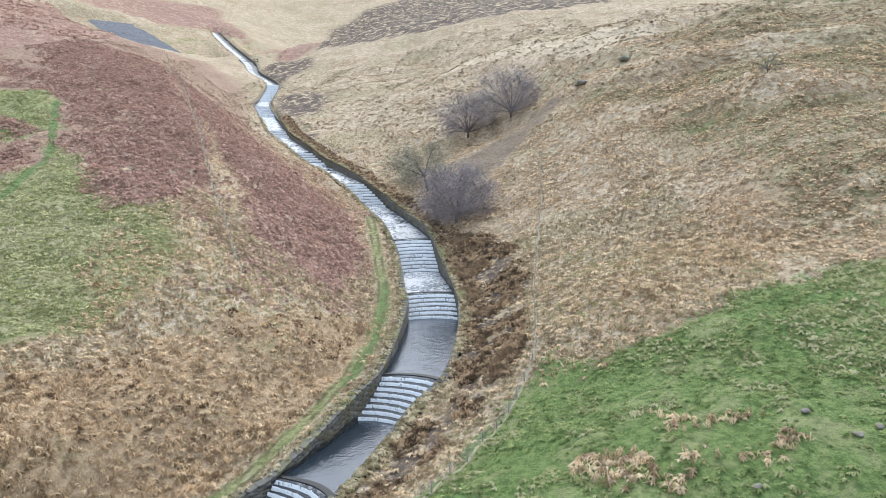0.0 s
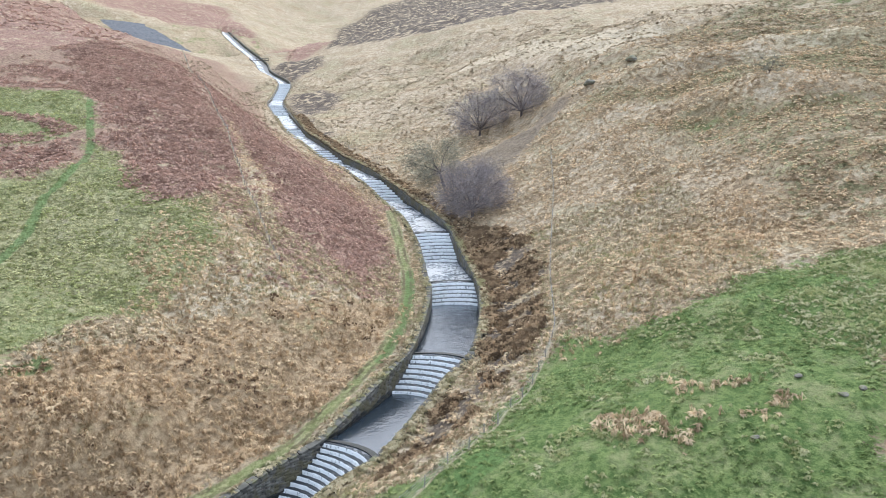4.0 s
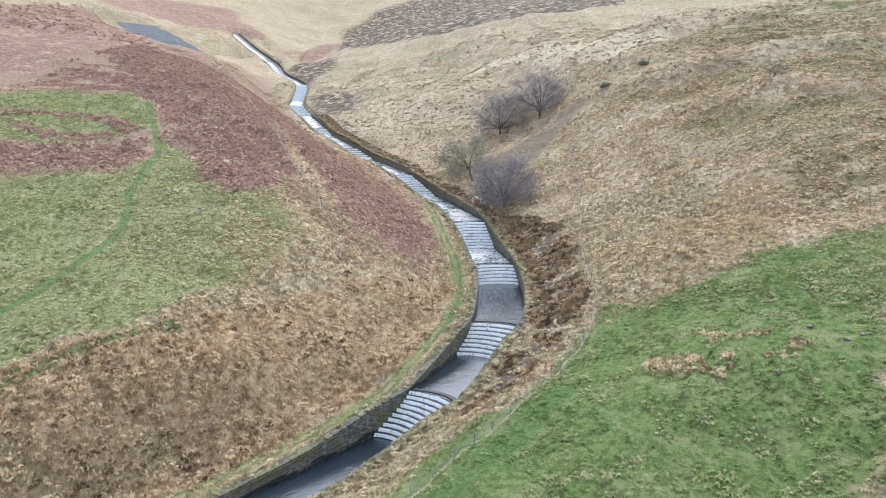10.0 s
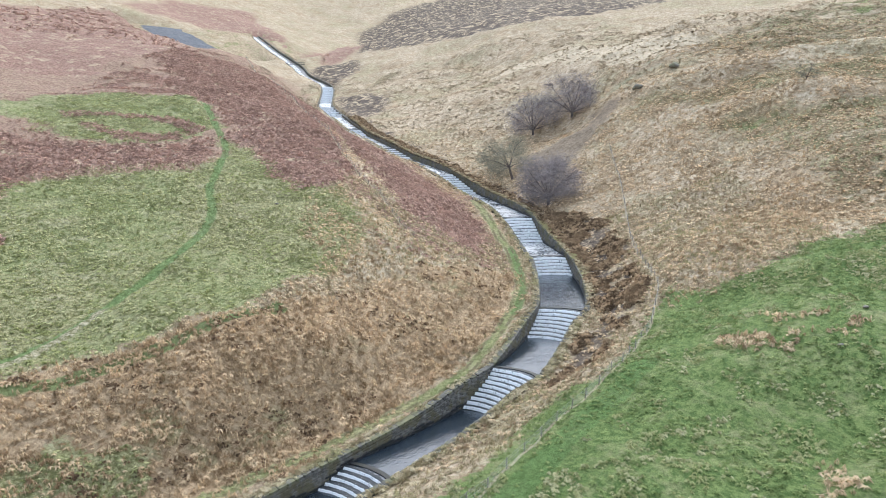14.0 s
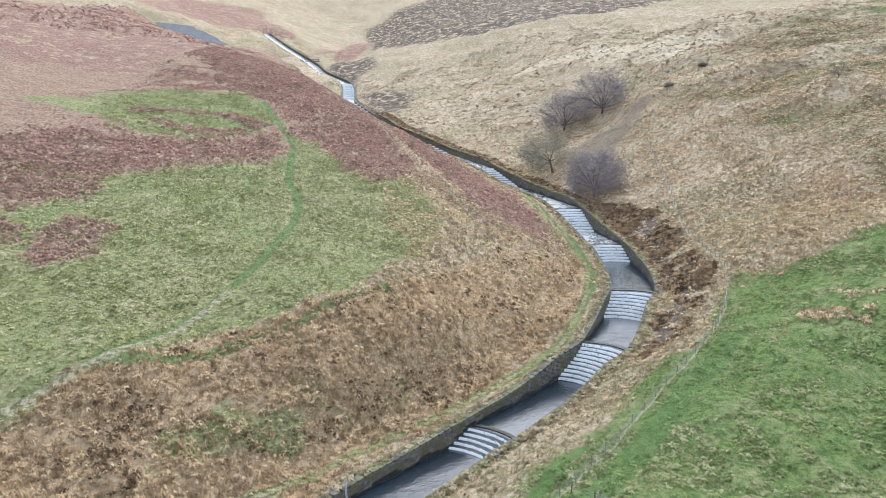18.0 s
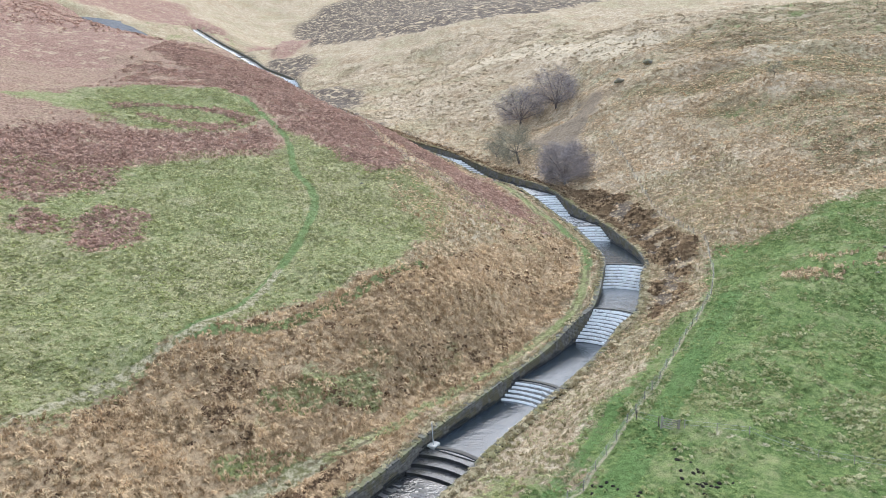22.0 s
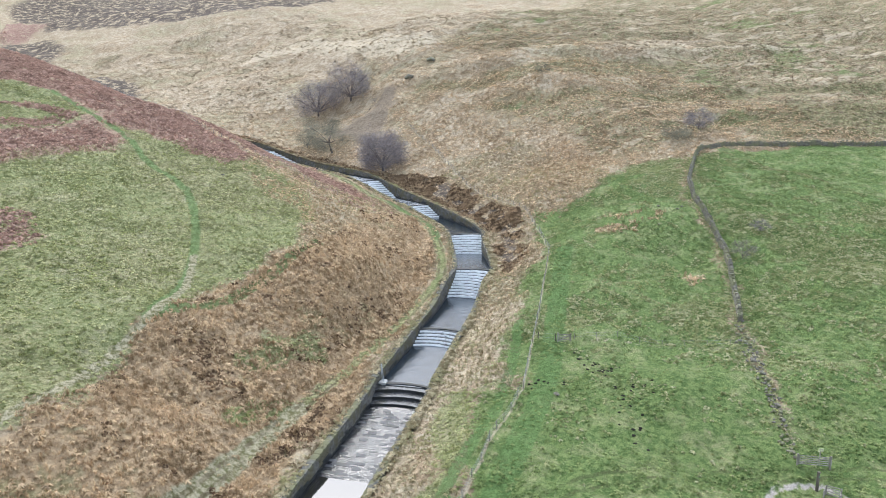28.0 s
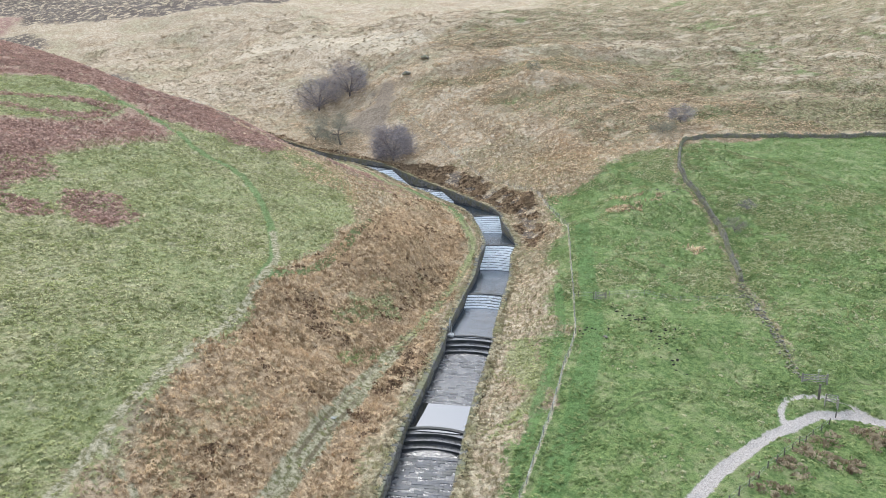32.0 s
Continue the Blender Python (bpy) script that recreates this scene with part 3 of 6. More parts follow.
def from_line(line, x, y):
    d = np.full(x.shape, 1e9)
    for (ax, ay), (bx, by) in zip(line, line[1:]):
        ux, uy = bx - ax, by - ay
        k = np.clip(((x - ax) * ux + (y - ay) * uy) / (ux * ux + uy * uy), 0, 1)
        d = np.minimum(d, np.hypot(x - ax - k * ux, y - ay - k * uy))
    return d


def cover_at(name, x, y):
    """How much of a cover grows at a place: 0.5 at its outline."""
    x, y = np.asarray(x, float), np.asarray(y, float)
    m = np.zeros(x.shape)
    soft = np.clip(2.5 + 0.012 * np.hypot(x + 30, y), 2.5, 14)
    wx = x + 2.6 * value_noise(x, y, 11, 81) + 1.4 * value_noise(x, y, 4, 82)
    wy = y + 2.6 * value_noise(x, y, 11, 83) + 1.4 * value_noise(x, y, 4, 84)
    for poly in COVER.get(name, []):
        m = np.maximum(m, np.clip(0.5 + inside(poly, wx, wy) / (2 * soft), 0, 1))
    for kind, half, line in WORN.values():
        if kind == name:
            m = np.maximum(m, (0.62 if kind == "bleached" else 1.0) * np.clip(0.5 + (half - from_line([tuple(p[:2]) for p in spline(line, 4)], *((wx, wy) if half > 1.9 else (x, y)))) / (9.0 if kind in ("bleached", "shady_hollow") else 4.0 if kind == "bracken" else 1.4), 0, 1))
    return m


def value_noise(x, y, size, seed):
    """Smooth random heights between -1 and 1."""
    r = np.random.RandomState(seed).rand(256, 256) * 2 - 1
    u, v = np.asarray(x) / size + 1000, np.asarray(y) / size + 1000
    i, j = np.floor(u).astype(int), np.floor(v).astype(int)
    a, b = u - i, v - j
    a, b = a * a * (3 - 2 * a), b * b * (3 - 2 * b)
    at = lambda p, q: r[p % 256, q % 256]
    return (at(i, j) * (1 - a) + at(i + 1, j) * a) * (1 - b) + (at(i, j + 1) * (1 - a) + at(i + 1, j + 1) * a) * b


def graded(lo, hi, near_lo, near_hi, step, grow_lo, grow):
    mid = list(np.arange(near_lo, near_hi, step))
    out, d = [], step
    while (out[-1] if out else near_hi) < hi:
        d *= grow
        out.append((out[-1] if out else mid[-1]) + d)
    back, d = [], step
    while (back[-1] if back else near_lo) > lo:
        d *= grow_lo
        back.append((back[-1] if back else near_lo) - d)
    return np.array(back[::-1] + mid + out)


def tussocks(x, y):
    """Fine relief of the turf, fading out far away and on the tracks."""
    far = np.hypot(np.asarray(x) + 30, np.asarray(y) - 40)
    z = 0.55 * value_noise(x, y, 9, 3) + 0.34 * value_noise(x, y, 2.9, 4) + 0.18 * value_noise(x, y, 1.6, 5)
    z = z + smooth(150, 400, far) * (2.6 * value_noise(x, y, 38, 6) + 1.8 * value_noise(x, y, 14, 7)) + smooth(400, 800, far) * 5 * value_noise(x, y, 90, 8)
    return z


def crest_relief(x, y):
    """Long crests, steep on their valley side, with small folds lying along the slope above them."""
    z = np.zeros(x.shape)
    region = (x > -40) & (x < 420) & (y > 40) & (y < 460)
    a, b = x[region], y[region]
    if not region.any():
        return z
    wob = 3.0 * value_noise(a, b, 17, 121) + 1.2 * value_noise(a, b, 6, 122)
    h = np.zeros(a.shape)
    for tall, wide, line in CRESTS:
        d = signed_off([line], a, b, 1e3) + wob
        h += tall * (0.75 + 0.35 * value_noise(a, b, 23, 123)) * np.exp(-np.where(d < 0, d / wide, d / (2.4 * wide)) ** 2)
        h -= 0.45 * tall * np.exp(-((d + 1.7 * wide) / (0.9 * wide)) ** 2)
    u, v = a * 0.95 - b * 0.31, a * 0.31 + b * 0.95
    fold = 1 - np.abs(value_noise(u / 3.6, v, 7.5, 124) + 0.4 * value_noise(u / 2.5, v, 3.4, 125)) * 1.6
    h += smooth(52, 80, a + 0.25 * (b - 120)) * smooth(84, 100, b + 0.5 * np.minimum(0, a - 72) + 0.42 * np.maximum(0, a - 72)) * (0.9 + 0.6 * smooth(170, 260, b)) * fold
    z[region] = h
    return z


def make_mesh(name, verts, quads):
    """A mesh from arrays of corners and of quads or triangles."""
    verts, quads = np.asarray(verts, np.float32), np.asarray(quads, np.int32)
    me = bpy.data.meshes.new(name)
    me.vertices.add(len(verts))
    me.vertices.foreach_set("co", verts.ravel())
    n = quads.shape[1]
    me.loops.add(quads.size)
    me.loops.foreach_set("vertex_index", quads.ravel())
    me.polygons.add(len(quads))
    me.polygons.foreach_set("loop_start", np.arange(0, quads.size, n, dtype=np.int32))
    me.polygons.foreach_set("loop_total", np.full(len(quads), n, np.int32))
    me.update(calc_edges=True)
    return me


def land(x, y):
    """The finished ground height with its small relief."""
    x, y = np.atleast_1d(np.asarray(x, float)), np.atleast_1d(np.asarray(y, float))
    z = ground(x, y)
    d = np.full(x.shape, 1e3)
    near = (x > -260) & (x < 40) & (y > -80) & (y < 720)
    if near.any():
        dd, half, _, _ = off_channel(x[near], y[near])
        d[near] = np.abs(dd) - half
    worn = np.maximum(cover_at("gravel", x, y), 0.7 * cover_at("trod", x, y))
    return z + crest_relief(x, y) + tussocks(x, y) * smooth(0.9, 6, d) * (1 - 0.9 * smooth(0.2, 0.7, worn)) - 0.1 * smooth(0.4, 0.8, worn)


def make_ground():
    gx = graded(-1400, 1400, -122, 80, 0.82, 1.04, 1.022)
    gy = graded(-600, 2000, -45, 165, 0.82, 1.08, 1.018)
    X, Y = np.meshgrid(gx, gy)
    x, y = X.ravel(), Y.ravel()
    z = land(x, y)
    nx, ny = len(gx), len(gy)
    a = (np.arange(ny - 1)[:, None] * nx + np.arange(nx - 1)[None]).ravel()
    me = make_mesh("ground", np.stack([x, y, z], 1), np.stack([a, a + 1, a + 1 + nx, a + nx], 1))
    for name in ("bracken", "rough", "orange", "meadow", "heather", "stony", "trod", "gravel", "faded", "dun", "peat", "lush", "bleached", "shady_hollow"):
        me.attributes.new(name, "FLOAT", "POINT").data.foreach_set("value", cover_at(name, x, y).astype(np.float32))
    smoothed = [tuple(p[:2]) for p in spline(WORN["wall_track"][2], 4)]
    for name, lines in (("track", [smoothed]), ("fence", [FENCE_EAST, FENCE_WEST]), ("wheels", [FIELD_TRACK])):
        me.attributes.new(name, "FLOAT", "POINT").data.foreach_set("value", signed_off(lines, x, y).astype(np.float32))
    me.polygons.foreach_set("use_smooth", np.ones(len(me.polygons), bool))
    me.materials.append(ground_material())
    return tagged(new("ground", me), "moorland valley sides of straw grass, bracken, heather and green pasture", "ground", kind="structure")


make_ground()


# ==== dam at the head of the valley ====
def make_dam():
    crest = np.array([tuple(p[:2]) for p in spline(DAM_CREST, 3)])
    way = np.gradient(crest, axis=0)
    way /= np.linalg.norm(way, axis=1)[:, None]
    side = np.stack([way[:, 1], -way[:, 0]], 1)
    outs = np.concatenate([[-9, -8.5, -4], np.arange(0, 118, 2.5)])
    v = []
    for k, (p, n) in enumerate(zip(crest, side)):
        q = p + n * outs[:, None]
        z = DAM_TOP - np.maximum(outs, 0) / DAM_FALL
        u = k * 3.0 + 0.55 * outs
        z = z - smooth(3, 14, outs) * (0.9 * np.abs(value_noise(u, outs, 13, 131)) + 0.5 * value_noise(q[:, 0], q[:, 1], 5, 132)) - smooth(104, 118, outs) * 5 - np.where(outs < -8.2, 9.0, 0.0)
        d, half, top, _ = off_channel(q[:, 0], q[:, 1])
        a = np.abs(d) - half
        z = np.where(a < 0.8, np.minimum(z, top - 4.0), z + (top - 0.5 - z) * smooth(16, 3, a) * (outs > 0))
        v += [(a, b, c) for (a, b), c in zip(q, z)]
    n = len(outs)
    a = (np.arange(len(crest) - 1)[:, None] * n + np.arange(n - 1)[None]).ravel()
    me = make_mesh("dam", np.array(v), np.stack([a, a + n, a + n + 1, a + 1], 1))
    run = np.repeat(np.arange(len(crest)) * 3.0, n)
    me.attributes.new("grey_flank", "FLOAT", "POINT").data.foreach_set("value", (smooth(94, 80, run) * smooth(40, 54, run) * smooth(1, 6, np.tile(outs, len(crest)))).astype(np.float32))
    me.polygons.foreach_set("use_smooth", np.ones(len(me.polygons), bool))
    m = Mat("dam_turf", 0.95, 0.15)
    mid, fine = m.noise(0.09, 4, 0.6, stretch=(1.6, 0.6, 1)), m.noise(0.6, 4, 0.75)
    c = m.mix(m.ramp(fine, 0.35, 0.65), OLIVE, OLIVE_PALE)
    c = m.mix(m.ramp(mid, 0.3, 0.52), c, m.mix(m.ramp(fine, 0.4, 0.6), STRAW_DARK, STRAW))
    # blue-grey colour over one stretch of the face
    c = m.mix(m.ramp(m.math("ADD", m.attribute("grey_flank"), m.math("MULTIPLY", m.math("SUBTRACT", fine, 0.5), 0.5)), 0.4, 0.6), c, m.mix(m.ramp(fine, 0.3, 0.7), (0.10, 0.105, 0.115), (0.21, 0.215, 0.23)))
    m.colour(c).bump(fine, 0.8, 0.8)
    me.materials.append(m.m)
    tagged(new("dam", me), "grassed earth dam with a blue-grey flank closing the valley head", "dam", kind="structure")


make_dam()


# ==== spillway: bed, side walls, weirs, water ====
def stone_material(name, dark, light, moss, rough=0.85):
    s = Mat(name, rough, 0.35)
    n, f = s.noise(1.6, 5, 0.65), s.noise(9, 4, 0.7)
    c = s.mix(s.ramp(n, 0.3, 0.7), dark, light)
    c = s.mix(s.math("MULTIPLY", s.own(), 0.45), c, tuple(v * 0.55 for v in dark))
    c = s.mix(s.math("MULTIPLY", s.island(), 0.3), c, light)
    c = s.mix(s.math("MULTIPLY", s.ramp(s.noise(0.5, 4), 0.44, 0.58), 0.8), c, moss)
    s.colour(c).bump(f, 0.6, 0.03)
    return s.m


def water_material(name, ripple, size, tint, foam=0.0, gloss=0.5):
    w = Mat(name, 0.06, gloss)
    w.b.inputs["IOR"].default_value = 1.33
    n = w.noise(size, 3, 0.6)
    m = w.noise(size * 0.22, 2, 0.5)
    c = tint
    if foam:
        f = w.ramp(w.math("ADD", w.noise(1.3, 5, 0.75), w.math("MULTIPLY", w.noise(0.22, 3), 0.5)), 0.80 - foam, 1.05 - foam)
        c = w.mix(f, tint, (0.42, 0.43, 0.44))
        r = w.math("ADD", w.math("MULTIPLY", f, 0.4), 0.06)
        w.t.links.new(r, w.b.inputs["Roughness"])
    w.colour(c).bump(w.math("ADD", n, w.math("MULTIPLY", m, 1.5)), ripple, 0.22)
    return w.m


WALL_STONE = stone_material("gritstone", (0.05, 0.046, 0.041), (0.27, 0.25, 0.215), (0.13, 0.112, 0.058))
COPE_STONE = stone_material("coping_stone", (0.075, 0.072, 0.062), (0.20, 0.19, 0.165), (0.17, 0.165, 0.08))
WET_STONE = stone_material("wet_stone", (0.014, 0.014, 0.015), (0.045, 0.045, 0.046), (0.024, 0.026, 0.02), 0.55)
# wet step tops: paler base and raised IOR stand in for reflected sky
WET_SKY_TREAD = stone_material("wet_sky_tread", (0.03, 0.03, 0.032), (0.10, 0.10, 0.105), (0.05, 0.05, 0.045), 0.12)
WET_SKY_TREAD.node_tree.nodes["Principled BSDF"].inputs["IOR"].default_value = 1.8
BED_STONE = stone_material("bed_stone", (0.06, 0.06, 0.064), (0.16, 0.16, 0.166), (0.09, 0.09, 0.08), 0.5)
STILL_WATER = water_material("still_water", 0.01, 1.0, (0.012, 0.012, 0.012), 0.0, 1.0)
POOL_WATER = water_material("rippled_water", 0.2, 3.0, (0.022, 0.032, 0.043), 0.0, 0.6)
UPPER_WATER = water_material("pale_water", 0.16, 2.2, (0.12, 0.14, 0.16), 0.2, 0.8)
for _m, _k in ((STILL_WATER, 1.9), (POOL_WATER, 1.65), (UPPER_WATER, 1.6)):
    _m.node_tree.nodes["Principled BSDF"].inputs["IOR"].default_value = _k
SHALLOW_WATER = water_material("shallow_water", 0.4, 3.0, (0.03, 0.032, 0.035), 0.0, 0.7)
SHALLOW_WATER.node_tree.nodes["Principled BSDF"].inputs["IOR"].default_value = 1.5


def strip(name, s0, s1, off0, off1, z0, z1=None, step=1.0, across=1):
    """A ribbon of quads along the spillway. off: functions of the half width; z: functions of the run."""
    ss = np.linspace(s0, s1, max(2, int((s1 - s0) / step) + 1))
    v, q = [], []
    for s in ss:
        w = np.interp(s, RUN, LINE[:, 2])
        for k in range(across + 1):
            u = k / across
            o = off0(w) * (1 - u) + off1(w) * u
            zz = z0(s) if z1 is None else z0(s) * (1 - u) + z1(s) * u
            v.append((*beside(s, o), zz))
    n = across + 1
    for i in range(len(ss) - 1):
        for k in range(across):
            a = i * n + k
            q.append((a, a + 1, a + 1 + n, a + n))
    return make_mesh(name, v, q)


def profile_strip(name, s0, s1, section, step=1.0):
    """A closed section (offset, height pairs for a run s) swept along the spillway, with ends capped."""
    ss = np.linspace(s0, s1, max(2, int((s1 - s0) / step) + 1))
    bm = bmesh.new()
    rings = []
    for s in ss:
        rings.append([bm.verts.new((*beside(s, o), z)) for o, z in section(s)])
    n = len(rings[0])
    for a, b in zip(rings, rings[1:]):
        for k in range(n):
            bm.faces.new((a[k], a[(k + 1) % n], b[(k + 1) % n], b[k]))
    bm.faces.new(rings[0][::-1])
    bm.faces.new(rings[-1])
    bmesh.ops.recalc_face_normals(bm, faces=bm.faces)
    me = bpy.data.meshes.new(name)
    bm.to_mesh(me)
    bm.free()
    return me


def part(name, me, material, parent=None, label=""):
    """Links a mesh or a bmesh as one object, under a thing or a part."""
    if isinstance(me, bmesh.types.BMesh):
        bm, me = me, bpy.data.meshes.new(name)
        bm.to_mesh(me)
        bm.free()
    if material and not me.materials:
        me.materials.append(material)
    ob = new(name, me)
    if parent:
        ob.parent = parent
    if label:
        ob["label"] = label
    return ob


half_at = lambda s: float(np.interp(s, RUN, LINE[:, 2]))
top_at = lambda s: float(np.interp(s, RUN, COPING))
level_at = lambda s: float(np.interp(s, RUN, LEVEL))
END = STATION[-1]

WALLS = {}
for side, word in ((-1, "west"), (1, "east")):
    def section(s, side=side):
        w, t = half_at(s), top_at(s) - 0.7 * float(smooth(300, 350, s))
        return [(side * w, t - 6.4), (side * w, t - 0.26), (side * (w + 0.85), t - 0.26), (side * (w + 0.85), t - 6.4)]
    ob = part("spillway_wall_" + word, profile_strip("wall", 0, END, section), WALL_STONE)
    tagged(ob, "coursed dark gritstone retaining wall beside the spillway", "wall", kind="structure")
    WALLS[side] = ob

_bed = part("spillway_bed", strip("bed", 0, END, lambda w: -w - 0.3, lambda w: w + 0.3, lambda s: level_at(s) - 0.45, across=2), BED_STONE)
tagged(_bed, "paved stone floor of the stepped spillway", "spillway floor", kind="structure")

# weirs: station of the foot, of the crest, steps, wet with white water or nearly dry
WEIRS = [("H", 3, 4, 3, False), ("F", 6, 7, 3, False), ("D", 8, 9, 5, True), ("C", 11, 12, 10, True), ("A", 14, 15, 8, True), ("B", 17, 18, 6, True),
         ("K", 19, 20, 9, True), ("L", 22, 23, 9, True), ("M", 24, 25, 5, True), ("N", 26, 27, 4, True), ("O", 28, 29, 4, True), ("P", 30, 31, 9, True)]


def fall_material():
    f = Mat("white_water", 0.6, 0.3)
    n = f.noise(5.5, 4, 0.7, stretch=(1.0, 1.0, 0.2))
    g = f.noise(0.5, 3)
    face = f.t.nodes.new("ShaderNodeSeparateXYZ")
    f.t.links.new(f.t.nodes.new("ShaderNodeNewGeometry").outputs["True Normal"], face.inputs["Vector"])
    steep = f.ramp(f.math("ABSOLUTE", face.outputs["Z"]), 0.96, 0.7)
    k = f.ramp(f.math("ADD", f.math("ADD", f.math("MULTIPLY", n, 0.8), f.math("MULTIPLY", g, 0.4)), f.math("MULTIPLY", steep, 0.3)), 0.70, 0.86)
    f.colour(f.mix(k, (0.035, 0.04, 0.045), (0.83, 0.84, 0.84))).bump(n, 0.7, 0.06)
    return f.m


FALL = fall_material()


def arc(s, bulge, n=12):
    """Places across the spillway at run s, on a crest bowed upstream."""
    w = half_at(s)
    return [(s + bulge * (1 - (2 * k / n - 1) ** 2), w * (2 * k / n - 1)) for k in range(n + 1)]


def arc_slab(s0, s1, bulge, z_top, z_bottom, n=12):
    """A slab across the spillway from run s0 to s1, both edges bowed."""
    bm = bmesh.new()
    rows = []
    for s, z in ((s0, z_bottom), (s0, z_top), (s1, z_top), (s1, z_bottom)):
        rows.append([bm.verts.new((*beside(a, o), z)) for a, o in arc(s, bulge, n)])
    for i in range(4):
        a, b = rows[i], rows[(i + 1) % 4]
        for k in range(n):
            bm.faces.new((a[k], a[k + 1], b[k + 1], b[k]))
    bm.faces.new([r[0] for r in rows])
    bm.faces.new([r[-1] for r in rows][::-1])
    bmesh.ops.recalc_face_normals(bm, faces=bm.faces)
    return bm


def fall_sheet(s, drop, bulge, z, n=26):
    """Water that slides over one step and falls down its face in ragged strands."""
    r = random.Random(int(s * 100))
    bm = bmesh.new()
    rows = []
    for ds, dz in ((drop[0], 0.05), (0.1, 0.06), (-0.05, 0.02), (-0.12, -drop[1] * 0.5), (-0.2, -drop[1] + 0.02)):
        rows.append([bm.verts.new((*beside(a + ds + r.uniform(-0.05, 0.05), o * 0.995), z + dz + r.uniform(-0.02, 0.02))) for a, o in arc(s, bulge, n)])
    for a, b in zip(rows, rows[1:]):
        for k in range(n):
            bm.faces.new((a[k], a[k + 1], b[k + 1], b[k]))
    bmesh.ops.recalc_face_normals(bm, faces=bm.faces)
    for f in bm.faces:
        f.smooth = True
    return bm


for code, foot, crest, steps, wet in WEIRS:
    s0, s1 = STATION[foot], STATION[crest]
    z0, z1 = CENTRE[foot][3], CENTRE[crest][3]
    far = s0 > 330
    bulge = 0.5 if far else 0.85
    weir = new("weir", None)
    weir.location = (*beside(s1, 0), z0 - 0.6)
    bpy.context.view_layer.update()
    tagged(weir, "curved stone weir with white water falling down its steps" if wet else "curved stone weir with dark wet steps, almost dry", "weir", group="weirs of the spillway")
    inv = Matrix.Translation(-weir.location)
    run, rise = (s1 - s0) / steps, (z1 - z0) / steps
    for k in range(steps):
        sa = s0 + run * k
        zt = z0 + rise * (k + 1) - (0.0 if wet else 0.02)
        bm = arc_slab(sa, s1 + 0.9, bulge, zt - 0.04, zt - rise - 0.5)
        bmesh.ops.transform(bm, matrix=inv, verts=bm.verts)
        bm.normal_update()
        # upward faces get the paler stone that carries the sky's reflection
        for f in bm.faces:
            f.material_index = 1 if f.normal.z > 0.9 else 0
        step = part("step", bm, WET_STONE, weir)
        step.data.materials.append(WET_SKY_TREAD)
        if wet:
            bm = fall_sheet(sa, (run * 0.62, rise), bulge, zt)
            bmesh.ops.transform(bm, matrix=inv, verts=bm.verts)
            part("falling_water", bm, FALL, weir, "white broken water sliding over a step")
    bm = arc_slab(s1 - 0.08, s1 + 0.55, bulge, z1 + 0.14, z1 - 0.4)
    bmesh.ops.transform(bm, matrix=inv, verts=bm.verts)
    part("crest", bm, WET_STONE, weir, "grey stone crest slab")

# water between the weirs
_marks = [(0, STATION[3], SHALLOW_WATER)]
for (c0, f0, k0, n0, w0), nxt in zip(WEIRS, WEIRS[1:] + [None]):
    _marks.append((STATION[k0], STATION[nxt[1]] if nxt else END, None))
for i, (s0, s1, m) in enumerate(_marks):
    if i == 1:
        for a, b, mat, dz, word in ((s0, s0 + 8.2, STILL_WATER, 0.0, "still water mirroring the bright sky"), (s0 + 8.2, s1, SHALLOW_WATER, -0.10, "shallow water over the paved floor")):
            ob = part("spillway_water", strip("water", a, b + 0.5, lambda w: -w, lambda w: w, lambda s, dz=dz: level_at(s) + 0.04 + dz, across=2), mat)
            tagged(ob, word, "water", kind="structure")
        continue
    mat = m or (POOL_WATER if s0 < 200 else UPPER_WATER)
    z0, z1 = level_at(s0 + 0.1), level_at(s1)
    flat = s0 < 240 and i > 0
    ob = part("spillway_water", strip("water", s0 - (0 if i == 0 else -0.2), s1 + 0.9, lambda w: -w, lambda w, k=(0.1 if s0 > STATION[30] else 1.0): w * k, (lambda s, z=z0: z + 0.05) if flat else (lambda s, dz=(-0.09 if i == 0 else 0.05): level_at(s) + dz), across=2), mat)
    tagged(ob, "brown rippled water standing between two weirs", "water", kind="structure")


# ==== plants that nobody could count: one object of each kind ====
def blade_material(name, colours, back=0.4):
    """Leaf colours that vary from blade to blade and from patch to patch."""
    b = Mat(name, 0.85, 0.2)
    r, n = b.island(), b.noise(0.16, 3)
    t = b.math("ADD", b.math("MULTIPLY", r, 0.3), b.math("MULTIPLY", b.ramp(b.noise(0.8, 3, 0.65), 0.38, 0.62), 0.7))
    c = b.mix(b.ramp(t, 0.1, 0.9), colours[0], colours[1])
    c = b.mix(b.math("MULTIPLY", b.ramp(n, 0.45, 0.65), 0.8), c, colours[2])
    c = b.mix(b.math("MULTIPLY", b.ramp(b.noise(0.38, 3, 0.65), 0.5, 0.66), 0.5), c, colours[0])
    b.colour(c)
    through_leaf = b.node("ShaderNodeBsdfTranslucent", Color=c)
    both = b.node("ShaderNodeMixShader", Fac=back)
    b.t.links.new(b.b.outputs["BSDF"], both.inputs[1])
    b.t.links.new(through_leaf.outputs["BSDF"], both.inputs[2])
    b.t.links.new(both.outputs["Shader"], b.t.nodes["Material Output"].inputs["Surface"])
    return b.m


